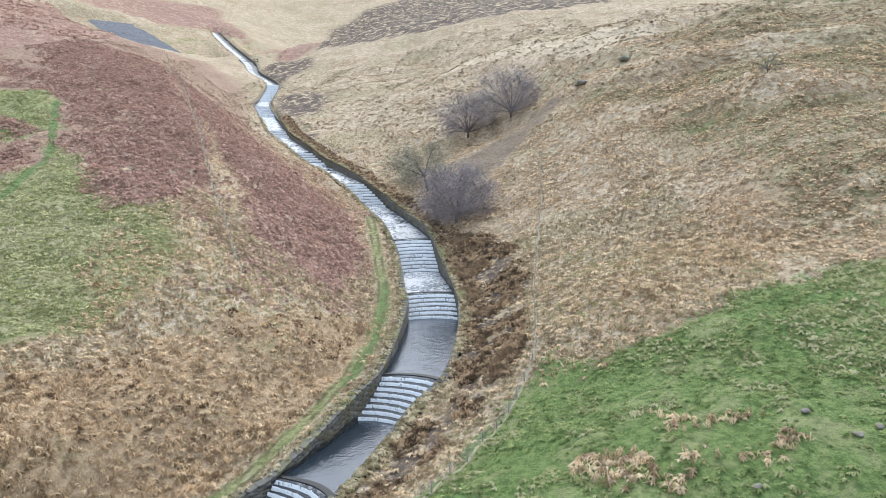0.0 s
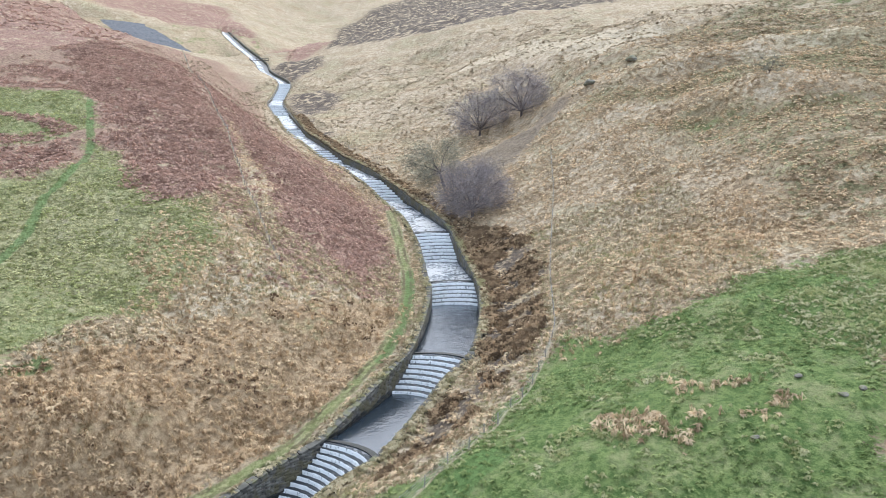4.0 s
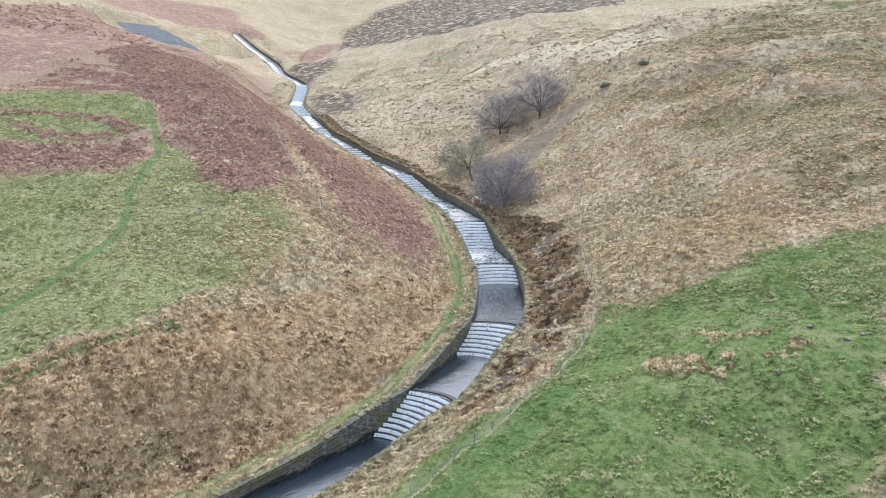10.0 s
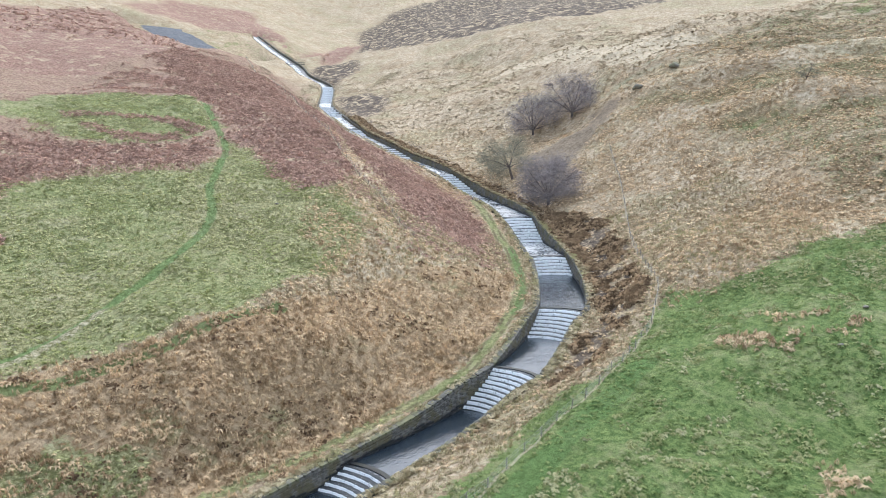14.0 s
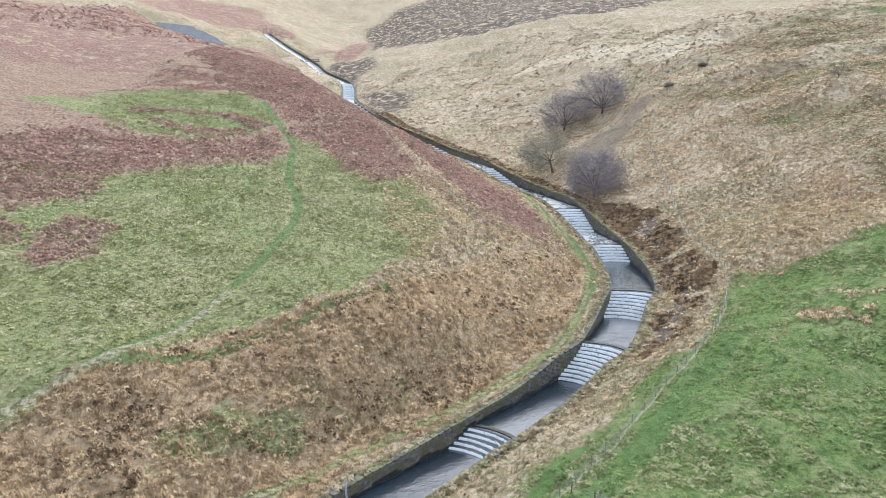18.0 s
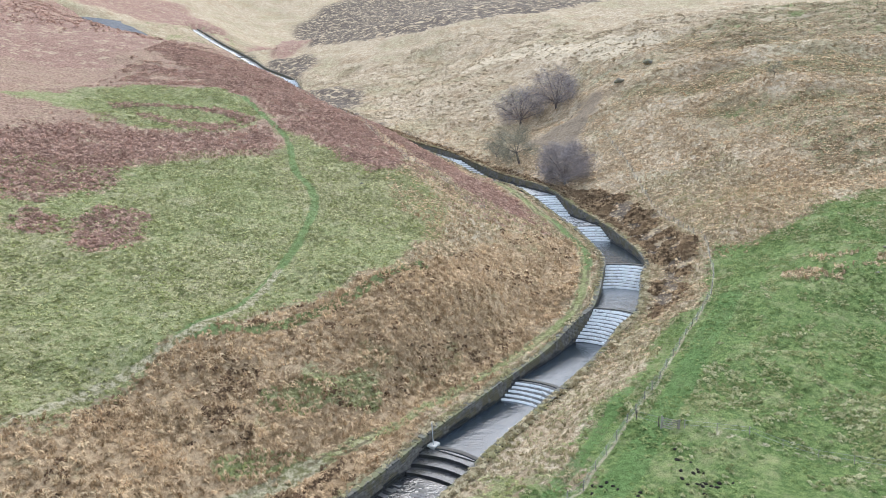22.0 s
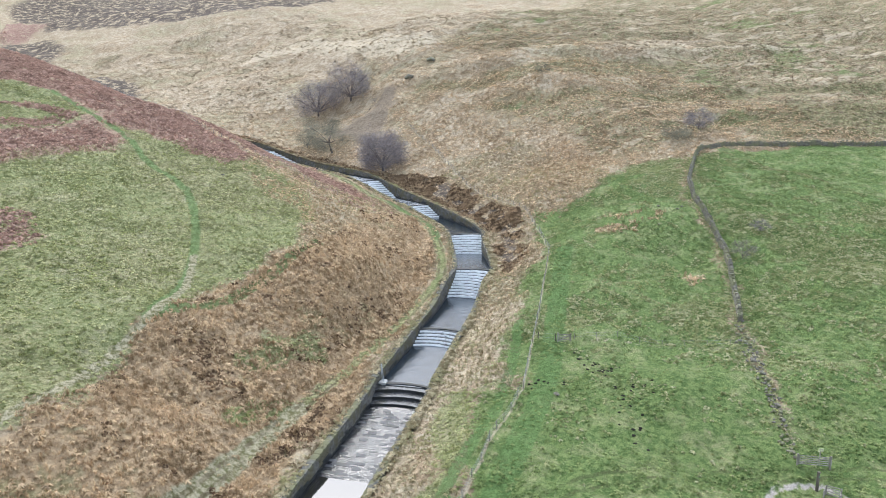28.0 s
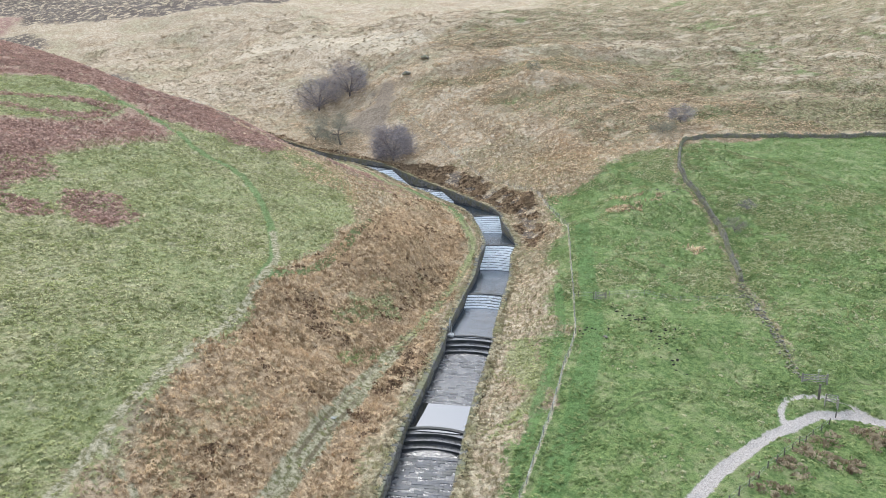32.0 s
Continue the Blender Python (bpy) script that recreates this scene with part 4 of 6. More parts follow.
def tussock(blades, reach, tall, wide, seed, droop=1.0):
    """Blades round a centre, each one tapering to its tip. droop: 1 for a mop that hangs over to the ground, 0 for upright stalks."""
    r = random.Random(seed)
    v, q = [], []
    for i in range(blades):
        a = 2.4 * i + r.uniform(-0.4, 0.4)
        c, s = math.cos(a), math.sin(a)
        u = r.uniform(0.55, 1.15)
        w, t = wide * r.uniform(0.8, 1.3), r.uniform(-0.35, 0.35) * reach
        if r.random() < droop:
            o, l = reach * r.uniform(-0.1, 0.25), reach * u
            root, tip = tall * r.uniform(0.65, 1.05), tall * r.uniform(-0.2, 0.25)
        else:
            o, l = reach * r.uniform(0.0, 0.3), reach * u * 0.9
            root, tip = -0.06, tall * (1.3 - 0.6 * u) * r.uniform(0.8, 1.2)
        i0 = len(v)
        for d, n, z in ((o, -w / 2, root), (o, w / 2, root), (l, t, tip)):
            v.append((c * d - s * n, s * d + c * n, z))
        q.append((i0, i0 + 1, i0 + 2))
    return np.array(v), np.array(q)


def shrub(n, wide, tall, seed):
    """A low rounded bush of many small upright leaf sprays."""
    r = random.Random(seed)
    v, q = [], []
    for i in range(n):
        u, a = r.random() ** 0.5, r.uniform(0, 2 * math.pi)
        x, y = wide * u * math.cos(a), wide * u * math.sin(a)
        z = tall * (1 - 0.8 * u * u) * r.uniform(0.75, 1.1)
        b, w, t = r.uniform(0, math.pi), wide * r.uniform(0.22, 0.4), tall * r.uniform(0.35, 0.6)
        c, s = math.cos(b) * w, math.sin(b) * w
        lx, ly = r.uniform(-0.3, 0.3) * w + x * 0.3, r.uniform(-0.3, 0.3) * w + y * 0.3
        o = len(v)
        v += [(x - c, y - s, z - t), (x + c, y + s, z - t), (x + c * 0.7 + lx, y + s * 0.7 + ly, z), (x - c * 0.7 + lx, y - s * 0.7 + ly, z + t * 0.15)]
        q.append((o, o + 1, o + 2, o + 3))
    return np.array(v), np.array(q)


def scatter(name, templates, x, y, size, material, label, category, seed, lift=0.0, squash=(0.8, 1.25), z=None):
    """Plants at places, turned and sized at random, in one mesh."""
    r = np.random.RandomState(seed)
    z = land(x, y) + lift if z is None else z
    allv, allq, base = [], [], 0
    which = r.randint(0, len(templates), len(x))
    for i, (tv, tq) in enumerate(templates):
        pick = which == i
        n = int(pick.sum())
        if not n:
            continue
        a, s = r.rand(n) * 2 * np.pi, size * r.uniform(0.6, 1.45, n)
        k = r.uniform(squash[0], squash[1], n)
        c, d = np.cos(a) * s, np.sin(a) * s
        p = np.stack([tv[None, :, 0] * c[:, None] - tv[None, :, 1] * d[:, None] + x[pick][:, None],
                      tv[None, :, 0] * d[:, None] + tv[None, :, 1] * c[:, None] + y[pick][:, None],
                      tv[None, :, 2] * (s * k)[:, None] + z[pick][:, None]], -1)
        allv.append(p.reshape(-1, 3))
        allq.append((tq[None] + (np.arange(n) * len(tv))[:, None, None]).reshape(-1, tq.shape[1]) + base)
        base += n * len(tv)
    me = make_mesh(name, np.concatenate(allv), np.concatenate(allq))
    me.materials.append(material)
    return tagged(new(name, me), label, category, kind="stuff")


def places(n, seed, box, keep, clear=0.5):
    """Random places in a box (x0, x1, y0, y1) kept by a chance function, off the spillway and the paths."""
    r = np.random.RandomState(seed)
    x, y = r.uniform(box[0], box[1], n), r.uniform(box[2], box[3], n)
    ok = r.rand(n) < keep(x, y)
    x, y = x[ok], y[ok]
    d, half, _, _ = off_channel(x, y)
    ok = (np.abs(d) - half > clear) & (cover_at("gravel", x, y) < 0.35) & (r.rand(len(x)) > 0.85 * smooth(0.3, 0.7, cover_at("trod", x, y)))
    x, y = x[ok], y[ok]
    track = [tuple(p[:2]) for p in spline(WORN["wall_track"][2], 4)]
    ok = ((np.abs(signed_off([FENCE_EAST, FENCE_WEST], x, y)) > 0.3) | (r.rand(len(x)) < 0.3)) & ((np.abs(signed_off([track], x, y)) > 1.2) | (r.rand(len(x)) < 0.25))
    return x[ok], y[ok]


def patchy(x, y, size, seed, lo=-0.2, hi=0.4):
    return smooth(lo, hi, value_noise(x, y, size, seed) + 0.5 * value_noise(x, y, size / 3.3, seed + 1))


def open_moor(x, y):
    m = 1 - np.maximum.reduce([cover_at(k, x, y) for k in ("bracken", "rough", "orange", "meadow", "heather", "stony")])
    return smooth(0.35, 0.7, m)


TUSSOCKS = [tussock(12, 0.52, 0.25, 0.16, k, 0.8) for k in range(5)]
SEDGES = [tussock(12, 0.36, 0.5, 0.09, 10 + k, 0.35) for k in range(4)]
FRONDS = [tussock(11, 0.55, 0.30, 0.26, 20 + k, 0.8) for k in range(5)]
SHRUBS = [shrub(16, 0.55, 0.5, 30 + k) for k in range(4)]
MATS = [tussock(13, 0.5, 0.3, 0.2, 60 + k, 0.9) for k in range(4)]
TURF = [tussock(9, 0.38, 0.15, 0.16, 40 + k, 0.85) for k in range(4)]

STRAW_BLADES = blade_material("straw_blades", [(0.32, 0.23, 0.135), (0.88, 0.725, 0.505), (0.74, 0.57, 0.375)])
PALE_BLADES = blade_material("pale_blades", [(0.29, 0.235, 0.13), (0.70, 0.61, 0.42), (0.40, 0.38, 0.19)])
BLEACHED_BLADES = blade_material("bleached_blades", [(0.50, 0.38, 0.235), (0.90, 0.75, 0.52), (0.80, 0.63, 0.42)])
FENCE_BLADES = blade_material("fence_blades", [(0.50, 0.45, 0.31), (0.74, 0.67, 0.50), (0.66, 0.57, 0.40)])
OLIVE_BLADES = blade_material("olive_blades", [(0.22, 0.235, 0.085), (0.66, 0.64, 0.36), (0.41, 0.43, 0.175)])
GREEN_BLADES = blade_material("green_blades", [(0.14, 0.20, 0.062), (0.40, 0.45, 0.19), (0.22, 0.29, 0.10)])
MAT_BLADES = blade_material("mat_grass_blades", [(0.25, 0.265, 0.105), (0.64, 0.61, 0.38), (0.44, 0.46, 0.21)])
RUST_BLADES = blade_material("rust_blades", [(0.30, 0.203, 0.112), (0.80, 0.635, 0.42), (0.65, 0.485, 0.305)])
BRACKEN_LEAF = blade_material("dead_bracken", [(0.28, 0.17, 0.13), (0.68, 0.48, 0.38), (0.54, 0.35, 0.27)])
HEATHER_LEAF = blade_material("heather_leaf", [(0.12, 0.082, 0.052), (0.56, 0.42, 0.27), (0.32, 0.23, 0.145)])
SHRUB_LEAF = blade_material("shrub_leaf", [(0.12, 0.08, 0.053), (0.34, 0.23, 0.145), (0.20, 0.138, 0.088)])
RUSH_BLADES = blade_material("rush_blades", [(0.22, 0.165, 0.105), (0.56, 0.47, 0.33), (0.38, 0.31, 0.20)])


def grow_plants():
    x, y = places(135000, 11, (-60, 125, 40, 260), lambda x, y: np.maximum(open_moor(x, y), 0.55 * smooth(0.3, 0.7, cover_at("heather", x, y))) * (0.35 + 0.65 * patchy(x, y, 7, 50)) * smooth(230, 110, np.hypot(x - 10, y - 60)) * (1 - 0.8 * smooth(0.35, 0.65, cover_at("bleached", x, y))))
    scatter("straw_tussocks", TUSSOCKS, x, y, 0.9, STRAW_BLADES, "tussocks of withered straw-coloured moor grass", "moor grass", 1)
    x, y = places(30000, 28, (-60, 10, 60, 185), lambda x, y: smooth(0.25, 0.65, cover_at("bleached", x, y)) * (0.25 + 0.75 * patchy(x, y, 5, 72)) * (1 - 0.5 * smooth(0.3, 0.7, cover_at("orange", x, y))))
    scatter("bleached_tussocks", TUSSOCKS, x, y, 0.8, BLEACHED_BLADES, "bleached pale grass on the dry brow above the spillway", "moor grass", 28)
    x, y = places(26000, 21, (60, 330, 60, 330), lambda x, y: open_moor(x, y) * (0.3 + 0.7 * patchy(x, y, 9, 68)) * smooth(90, 150, x + 0.45 * np.maximum(0, y - 120)) * smooth(330, 220, x))
    x2, y2 = places(17000, 23, (-110, 70, 175, 430), lambda x, y: open_moor(x, y) * (0.25 + 0.75 * patchy(x, y, 9, 70)) * smooth(170, 260, y + 0.4 * x))
    x, y = np.concatenate([x, x2]), np.concatenate([y, y2])
    scatter("far_tussocks", TURF, x, y, 2.1, RUSH_BLADES, "shaggy withered grass on the far moor slope", "moor grass", 21)
    x, y = places(75000, 12, (-118, 40, -40, 130), lambda x, y: open_moor(x, y))
    scatter("bank_grass", TUSSOCKS + SEDGES, x, y, 0.8, PALE_BLADES, "long pale grass on the spillway banks", "bank grass", 2, lift=-0.02)
    x, y = places(90000, 13, (-130, -28, -10, 190), lambda x, y: smooth(0.3, 0.7, cover_at("rough", x, y)) * (0.35 + 0.65 * patchy(x, y, 5, 52)) * smooth(0.8, 0.3, cover_at("lush", x, y)))
    scatter("olive_tussocks", TUSSOCKS + TURF, x, y, 0.75, OLIVE_BLADES, "olive and straw tufts in the rough hill pasture", "rough grass", 3)
    x, y = places(26000, 22, (-10, 130, -40, 84), lambda x, y: smooth(0.3, 0.7, cover_at("rough", x, y)) * (0.2 + 0.8 * patchy(x, y, 6, 69)))
    scatter("field_tufts", TURF, x, y, 1.0, GREEN_BLADES, "green tufts in the field beyond the stone wall", "rough grass", 22)
    x, y = places(60000, 14, (-70, 80, -40, 86), lambda x, y: smooth(0.3, 0.7, cover_at("meadow", x, y)) * (0.15 + 0.85 * patchy(x, y, 6, 54, -0.1, 0.4)))
    scatter("pasture_tufts", TURF, x, y, 0.95, GREEN_BLADES, "green tufts of sheep-grazed pasture", "pasture grass", 4)
    x, y = places(130000, 15, (-66, 75, -30, 90), lambda x, y: smooth(0.3, 0.7, cover_at("meadow", x, y)) * smooth(0.6, 0.3, cover_at("lush", x, y)) * np.maximum(0.9 * smooth(0.0, 0.45, value_noise(x, y, 13, 56) + 0.4 * value_noise(x, y, 3, 59)), 0.6 * smooth(0.25, 0.55, value_noise(x, y, 2.2, 57))) * (0.08 + 0.92 * smooth(-25, 22, y + 0.5 * x)))
    scatter("mat_grass", MATS, x, y, 0.65, MAT_BLADES, "pale curled mat-grass hummocks in the pasture", "mat grass", 5)
    rusty = lambda x, y: np.maximum(smooth(0.3, 0.7, cover_at("orange", x, y)) * (1 - 0.55 * smooth(0.3, 0.7, cover_at("bleached", x, y))), np.where(x < 0, 0.3, 0) * smooth(0.3, 0.7, cover_at("bleached", x, y))) * (0.45 + 0.55 * patchy(x, y, 6, 58))
    (x, y), (x2, y2) = places(135000, 16, (-126, -8, -34, 105), rusty), places(14000, 26, (10, 52, 70, 125), lambda x, y: 0.55 * smooth(-5, 5, inside(EAST_RUST, x, y)) * (0.3 + 0.7 * patchy(x, y, 6, 58)))
    x, y = np.concatenate([x, x2]), np.concatenate([y, y2])
    scatter("rust_grass", TUSSOCKS + SEDGES, x, y, 0.9, RUST_BLADES, "rust-brown withered grass on the steep bank", "moor grass", 6)
    x, y = places(105000, 17, (-135, -10, 60, 290), lambda x, y: np.maximum(smooth(0.2, 0.8, cover_at("bracken", x, y)) * (0.5 + 0.5 * patchy(x, y, 6, 60)), 0.3 * smooth(0.4, 0.6, cover_at("faded", x, y)) * smooth(0.5, 0.2, cover_at("rough", x, y)) * smooth(0.6, 0.3, cover_at("orange", x, y)) * patchy(x, y, 4, 66)))
    scatter("bracken", FRONDS, x, y, 0.95, BRACKEN_LEAF, "collapsed red-brown dead bracken", "bracken", 7)
    x, y = places(9000, 24, (-290, -115, 190, 560), lambda x, y: smooth(0.2, 0.8, cover_at("bracken", x, y)) * (0.4 + 0.6 * patchy(x, y, 9, 71)) * smooth(270, 300, y - 0.3 * (x + 120)))
    scatter("far_bracken", FRONDS, x, y, 1.9, BRACKEN_LEAF, "dead bracken on the far valley side", "bracken", 24)
    x, y = places(26000, 18, (-12, 16, 48, 152), lambda x, y: smooth(0.3, 0.6, cover_at("heather", x, y)) * patchy(x, y, 3.5, 67, -0.25, 0.2))
    e = np.random.RandomState(92)
    run = e.uniform(205, 420, 1500)
    p = np.array([beside(s, np.interp(s, RUN, LINE[:, 2]) + o) for s, o in zip(run, 0.7 + 3.6 * e.rand(1500) ** 1.4)])
    x, y = np.concatenate([x, p[:, 0]]), np.concatenate([y, p[:, 1]])
    scatter("heather_bushes", SHRUBS, x, y, 0.9, HEATHER_LEAF, "brown heather bushes along the spillway bank", "heather", 8)
    x, y = places(9000, 19, (-125, -12, -25, 100), lambda x, y: smooth(0.4, 0.7, cover_at("orange", x, y)) * smooth(0.3, 0.5, value_noise(x, y, 5, 62) + 0.5 * value_noise(x, y, 1.8, 63)))
    e = np.random.RandomState(93)
    knots = [(-48, 45, 14), (-53, 39, 10), (-59, 34, 12), (-60, 22, 26), (-72, 28, 24), (-70, 26, 12), (-73, 32, 12), (-39, 49, 12), (-33, 56, 12), (-64, 17, 30), (-61, 19, 16), (-68, 14, 22), (-75, 9, 14), (-43, 50, 12)]
    x = np.concatenate([x] + [cx + e.normal(0, 1.1, n) for cx, cy, n in knots])
    y = np.concatenate([y] + [cy + e.normal(0, 1.1, n) for cx, cy, n in knots])
    scatter("dark_shrubs", SHRUBS, x, y, 0.66, SHRUB_LEAF, "small dark heather shrubs among the rust grass", "heather", 9)
    knots = [(-33, -28.5, 26), (-27, -27.5, 14), (-30, -32, 22), (-22, -32, 24), (-18.5, -33, 20), (-13, -33, 26), (-21, -29, 12), (-38, -30, 18), (-44, -32, 16)]
    x = np.concatenate([cx + e.normal(0, 1.2, n) for cx, cy, n in knots])
    y = np.concatenate([cy + e.normal(0, 1.0, n) for cx, cy, n in knots])
    scatter("path_scrub", SHRUBS, x, y, 0.9, RUSH_BLADES, "brown scrub and dead stalks beside the gravel path", "scrub", 27)
    rush = [[(11, 54), (17, 52), (20, 49), (16, 47), (10, 50)], [(18, 58), (21, 55), (25, 55), (27, 50), (23, 48.5), (19, 50)], [(9, 29), (13, 30), (14, 26), (10, 25)]]
    x, y = places(6500, 20, (5, 32, 20, 62), lambda x, y: smooth(-1.0, 1.0, np.maximum.reduce([inside(p, x, y) for p in rush])) * smooth(-0.3, 0.3, value_noise(x, y, 2.4, 64)))
    scatter("rushes", SEDGES + TUSSOCKS, x, y, 1.0, STRAW_BLADES, "clumps of brown withered rushes in the pasture", "rushes", 10)

    # growth that leans over the side walls
    r = np.random.RandomState(91)
    n = 13000
    side, run = np.where(r.rand(n) < 0.6, 1.0, -1.0), r.uniform(40, 420, n)
    w, t = np.interp(run, RUN, LINE[:, 2]), np.interp(run, RUN, COPING)
    keep = r.rand(n) < np.where(side > 0, 0.75 + 0.25 * smooth(150, 230, run), 0.45) * (0.3 + 0.7 * (np.sin(run * 0.33) + np.sin(run * 0.117 + side) > -0.3))
    side, run, w, t = side[keep], run[keep], w[keep], t[keep]
    p = np.array([beside(s, o) for s, o in zip(run, side * (w + 0.25 + 1.1 * r.rand(len(run))))])
    scatter("wall_top_grass", TUSSOCKS, p[:, 0], p[:, 1], 0.85, PALE_BLADES, "withered grass hanging over the spillway walls", "bank grass", 32, z=t + 0.02)


grow_plants()


# ==== things on the land ====
def at(x, y, lift=0.0):
    return Vector((x, y, float(land(x, y)[0]) + lift))


def thing(name, place, label, category, group="", turn=0.0):
    """An empty at the base of a thing, to carry its parts."""
    ob = new(name)
    ob.matrix_world = Matrix.Translation(place) @ Matrix.Rotation(radians(turn), 4, "Z")
    ob.empty_display_size = 0.3
    return tagged(ob, label, category, group)


def box_bm(size, place=(0, 0, 0), turn=None, bevel=0.0, jitter=0.0, seed=0):
    """A box with eased edges, slightly out of true if asked."""
    bm = bmesh.new()
    bmesh.ops.create_cube(bm, size=1.0)
    r = random.Random(seed)
    for v in bm.verts:
        v.co = Vector([c * (s + r.uniform(-jitter, jitter)) for c, s in zip(v.co, size)])
    if bevel:
        bmesh.ops.bevel(bm, geom=list(bm.edges), offset=bevel, segments=1, affect="EDGES")
    m = Matrix.Translation(place) @ (turn.to_4x4() if turn else Matrix())
    bmesh.ops.transform(bm, matrix=m, verts=bm.verts)
    return bm


def rod_bm(a, b, r0, r1=None, sides=6):
    """A tapered rod from a to b."""
    a, b = Vector(a), Vector(b)
    bm = bmesh.new()
    bmesh.ops.create_cone(bm, cap_ends=True, segments=sides, radius1=r0, radius2=r0 if r1 is None else r1, depth=(b - a).length)
    bmesh.ops.transform(bm, matrix=Matrix.Translation((a + b) / 2) @ (b - a).to_track_quat("Z", "Y").to_matrix().to_4x4(), verts=bm.verts)
    return bm


def stone_mesh(name, size, seed, rounds=1, rough=0.12, ease=0.14):
    """A stone knocked out of a block."""
    r = random.Random(seed)
    bm = bmesh.new()
    bmesh.ops.create_cube(bm, size=1.0)
    if rounds:
        bmesh.ops.bevel(bm, geom=list(bm.edges), offset=ease, segments=1, affect="EDGES")
    for v in bm.verts:
        v.co = Vector([c * s * (1 + r.uniform(-rough, rough)) for c, s in zip(v.co, size)])
    me = bpy.data.meshes.new(name)
    bm.to_mesh(me)
    bm.free()
    return me


def wood_material(name, dark, light):
    w = Mat(name, 0.85, 0.25)
    n = w.noise(3, 4, 0.7, stretch=(1, 1, 0.15))
    w.colour(w.mix(w.ramp(n, 0.3, 0.7), dark, light)).bump(n, 0.4, 0.01)
    return w.m


OLD_WOOD = wood_material("weathered_wood", (0.20, 0.18, 0.15), (0.42, 0.39, 0.34))
DARK_WOOD = wood_material("dark_wood", (0.07, 0.06, 0.05), (0.18, 0.155, 0.125))
BARK = wood_material("bark", (0.07, 0.055, 0.05), (0.19, 0.16, 0.15))
WIRE = Mat("galvanised_wire", 0.45, 0.5).colour((0.42, 0.42, 0.41)).m
STEEL = Mat("galvanised_steel", 0.4, 0.5).colour((0.45, 0.46, 0.47)).m
FIELD_STONE = stone_material("field_stone", (0.10, 0.09, 0.073), (0.28, 0.258, 0.21), (0.20, 0.20, 0.105))
PALE_STONE = stone_material("pale_stone", (0.22, 0.21, 0.195), (0.42, 0.41, 0.38), (0.22, 0.22, 0.15))
CONCRETE = stone_material("pale_concrete", (0.48, 0.47, 0.45), (0.66, 0.65, 0.62), (0.5, 0.49, 0.46))
SOIL = Mat("dark_soil", 0.95, 0.1).colour((0.022, 0.02, 0.016)).m


def along(line, step):
    """Places at even steps along a line of corners, with the way there."""
    p = np.array(line, float)
    run = np.concatenate([[0], np.cumsum(np.linalg.norm(np.diff(p, axis=0), axis=1))])
    n = max(1, int(round(run[-1] / step)))
    s = np.linspace(0, run[-1], n + 1)
    x, y = np.interp(s, run, p[:, 0]), np.interp(s, run, p[:, 1])
    return [(float(a), float(b)) for a, b in zip(x, y)]


def fence(line, step, tall, label, wires, material, thick=0.11, seed=0, rails=False):
    """Posts with wires or rails between them."""
    spots = [at(*p) for p in along(line, step)]
    base = spots[0]
    ob = thing("post_and_rail_fence" if rails else "wire_fence", base, label, "fence", "fences")
    r = random.Random(seed)
    tops = []
    for k, p in enumerate(spots):
        lean = Vector((r.uniform(-0.09, 0.09), r.uniform(-0.09, 0.09), 0)) * tall
        h = tall * r.uniform(0.93, 1.07) * (1.12 if k % 12 == 0 else 1.0)
        part("post", rod_bm(p - base - Vector((0, 0, 0.3)), p - base + lean + Vector((0, 0, h)), thick * 0.62 * (1.4 if k % 12 == 0 else 1), thick * 0.55, 6), material, ob)
        tops.append((p - base, lean, h))
    for f in wires:
        for (p0, l0, h0), (p1, l1, h1) in (zip(tops, tops[1:]) if rails else ()):
            a, b = p0 + l0 * f + Vector((0, 0, h0 * f)), p1 + l1 * f + Vector((0, 0, h1 * f))
            part("rail", box_bm(((b - a).length, 0.05, 0.11), (a + b) / 2, (b - a).to_track_quat("X", "Z").to_matrix(), 0.01), material, ob)
        if not rails:
            bm = bmesh.new()
            for (p0, l0, h0), (p1, l1, h1) in zip(tops, tops[1:]):
                a, b = p0 + l0 * f + Vector((0, 0, h0 * f)), p1 + l1 * f + Vector((0, 0, h1 * f))
                other = rod_bm(a, b, 0.012, 0.012, 3)
                me = bpy.data.meshes.new("tmp")
                other.to_mesh(me)
                other.free()
                bm.from_mesh(me)
                bpy.data.meshes.remove(me)
            part("wire", bm, WIRE, ob)
    return ob


fence(FENCE_EAST, 3.2, 1.15, "long fence of grey posts and wire between pasture and spillway bank", (0.25, 0.5, 0.72, 0.95), OLD_WOOD, seed=1)
fence(FENCE_WEST, 4.0, 1.1, "old post and wire fence running up the bracken slope", (0.3, 0.6, 0.92), OLD_WOOD, seed=2)
fence([(-21.6, 17.4), (-15.5, 14.5), (-6.7, 8.9), (0.5, 3.5)], 3.4, 0.9, "low wire fence across the pasture from gate to wall", (0.4, 0.92), OLD_WOOD, thick=0.075, seed=3)
fence([(-20.6, -24.9), (-23.5, -25.6), (-28, -26.2), (-33, -27.4), (-40, -29.0), (-52, -31.5), (-66, -36.8)], 2.3, 0.95, "short wooden posts and wire beside the gravel path", (0.45, 0.92), DARK_WOOD, seed=4)
fence([(-23.8, 19.2), (-25.6, 21.2)], 2.4, 1.1, "stub of fence between the gate and the long fence", (0.4, 0.9), DARK_WOOD, seed=5)

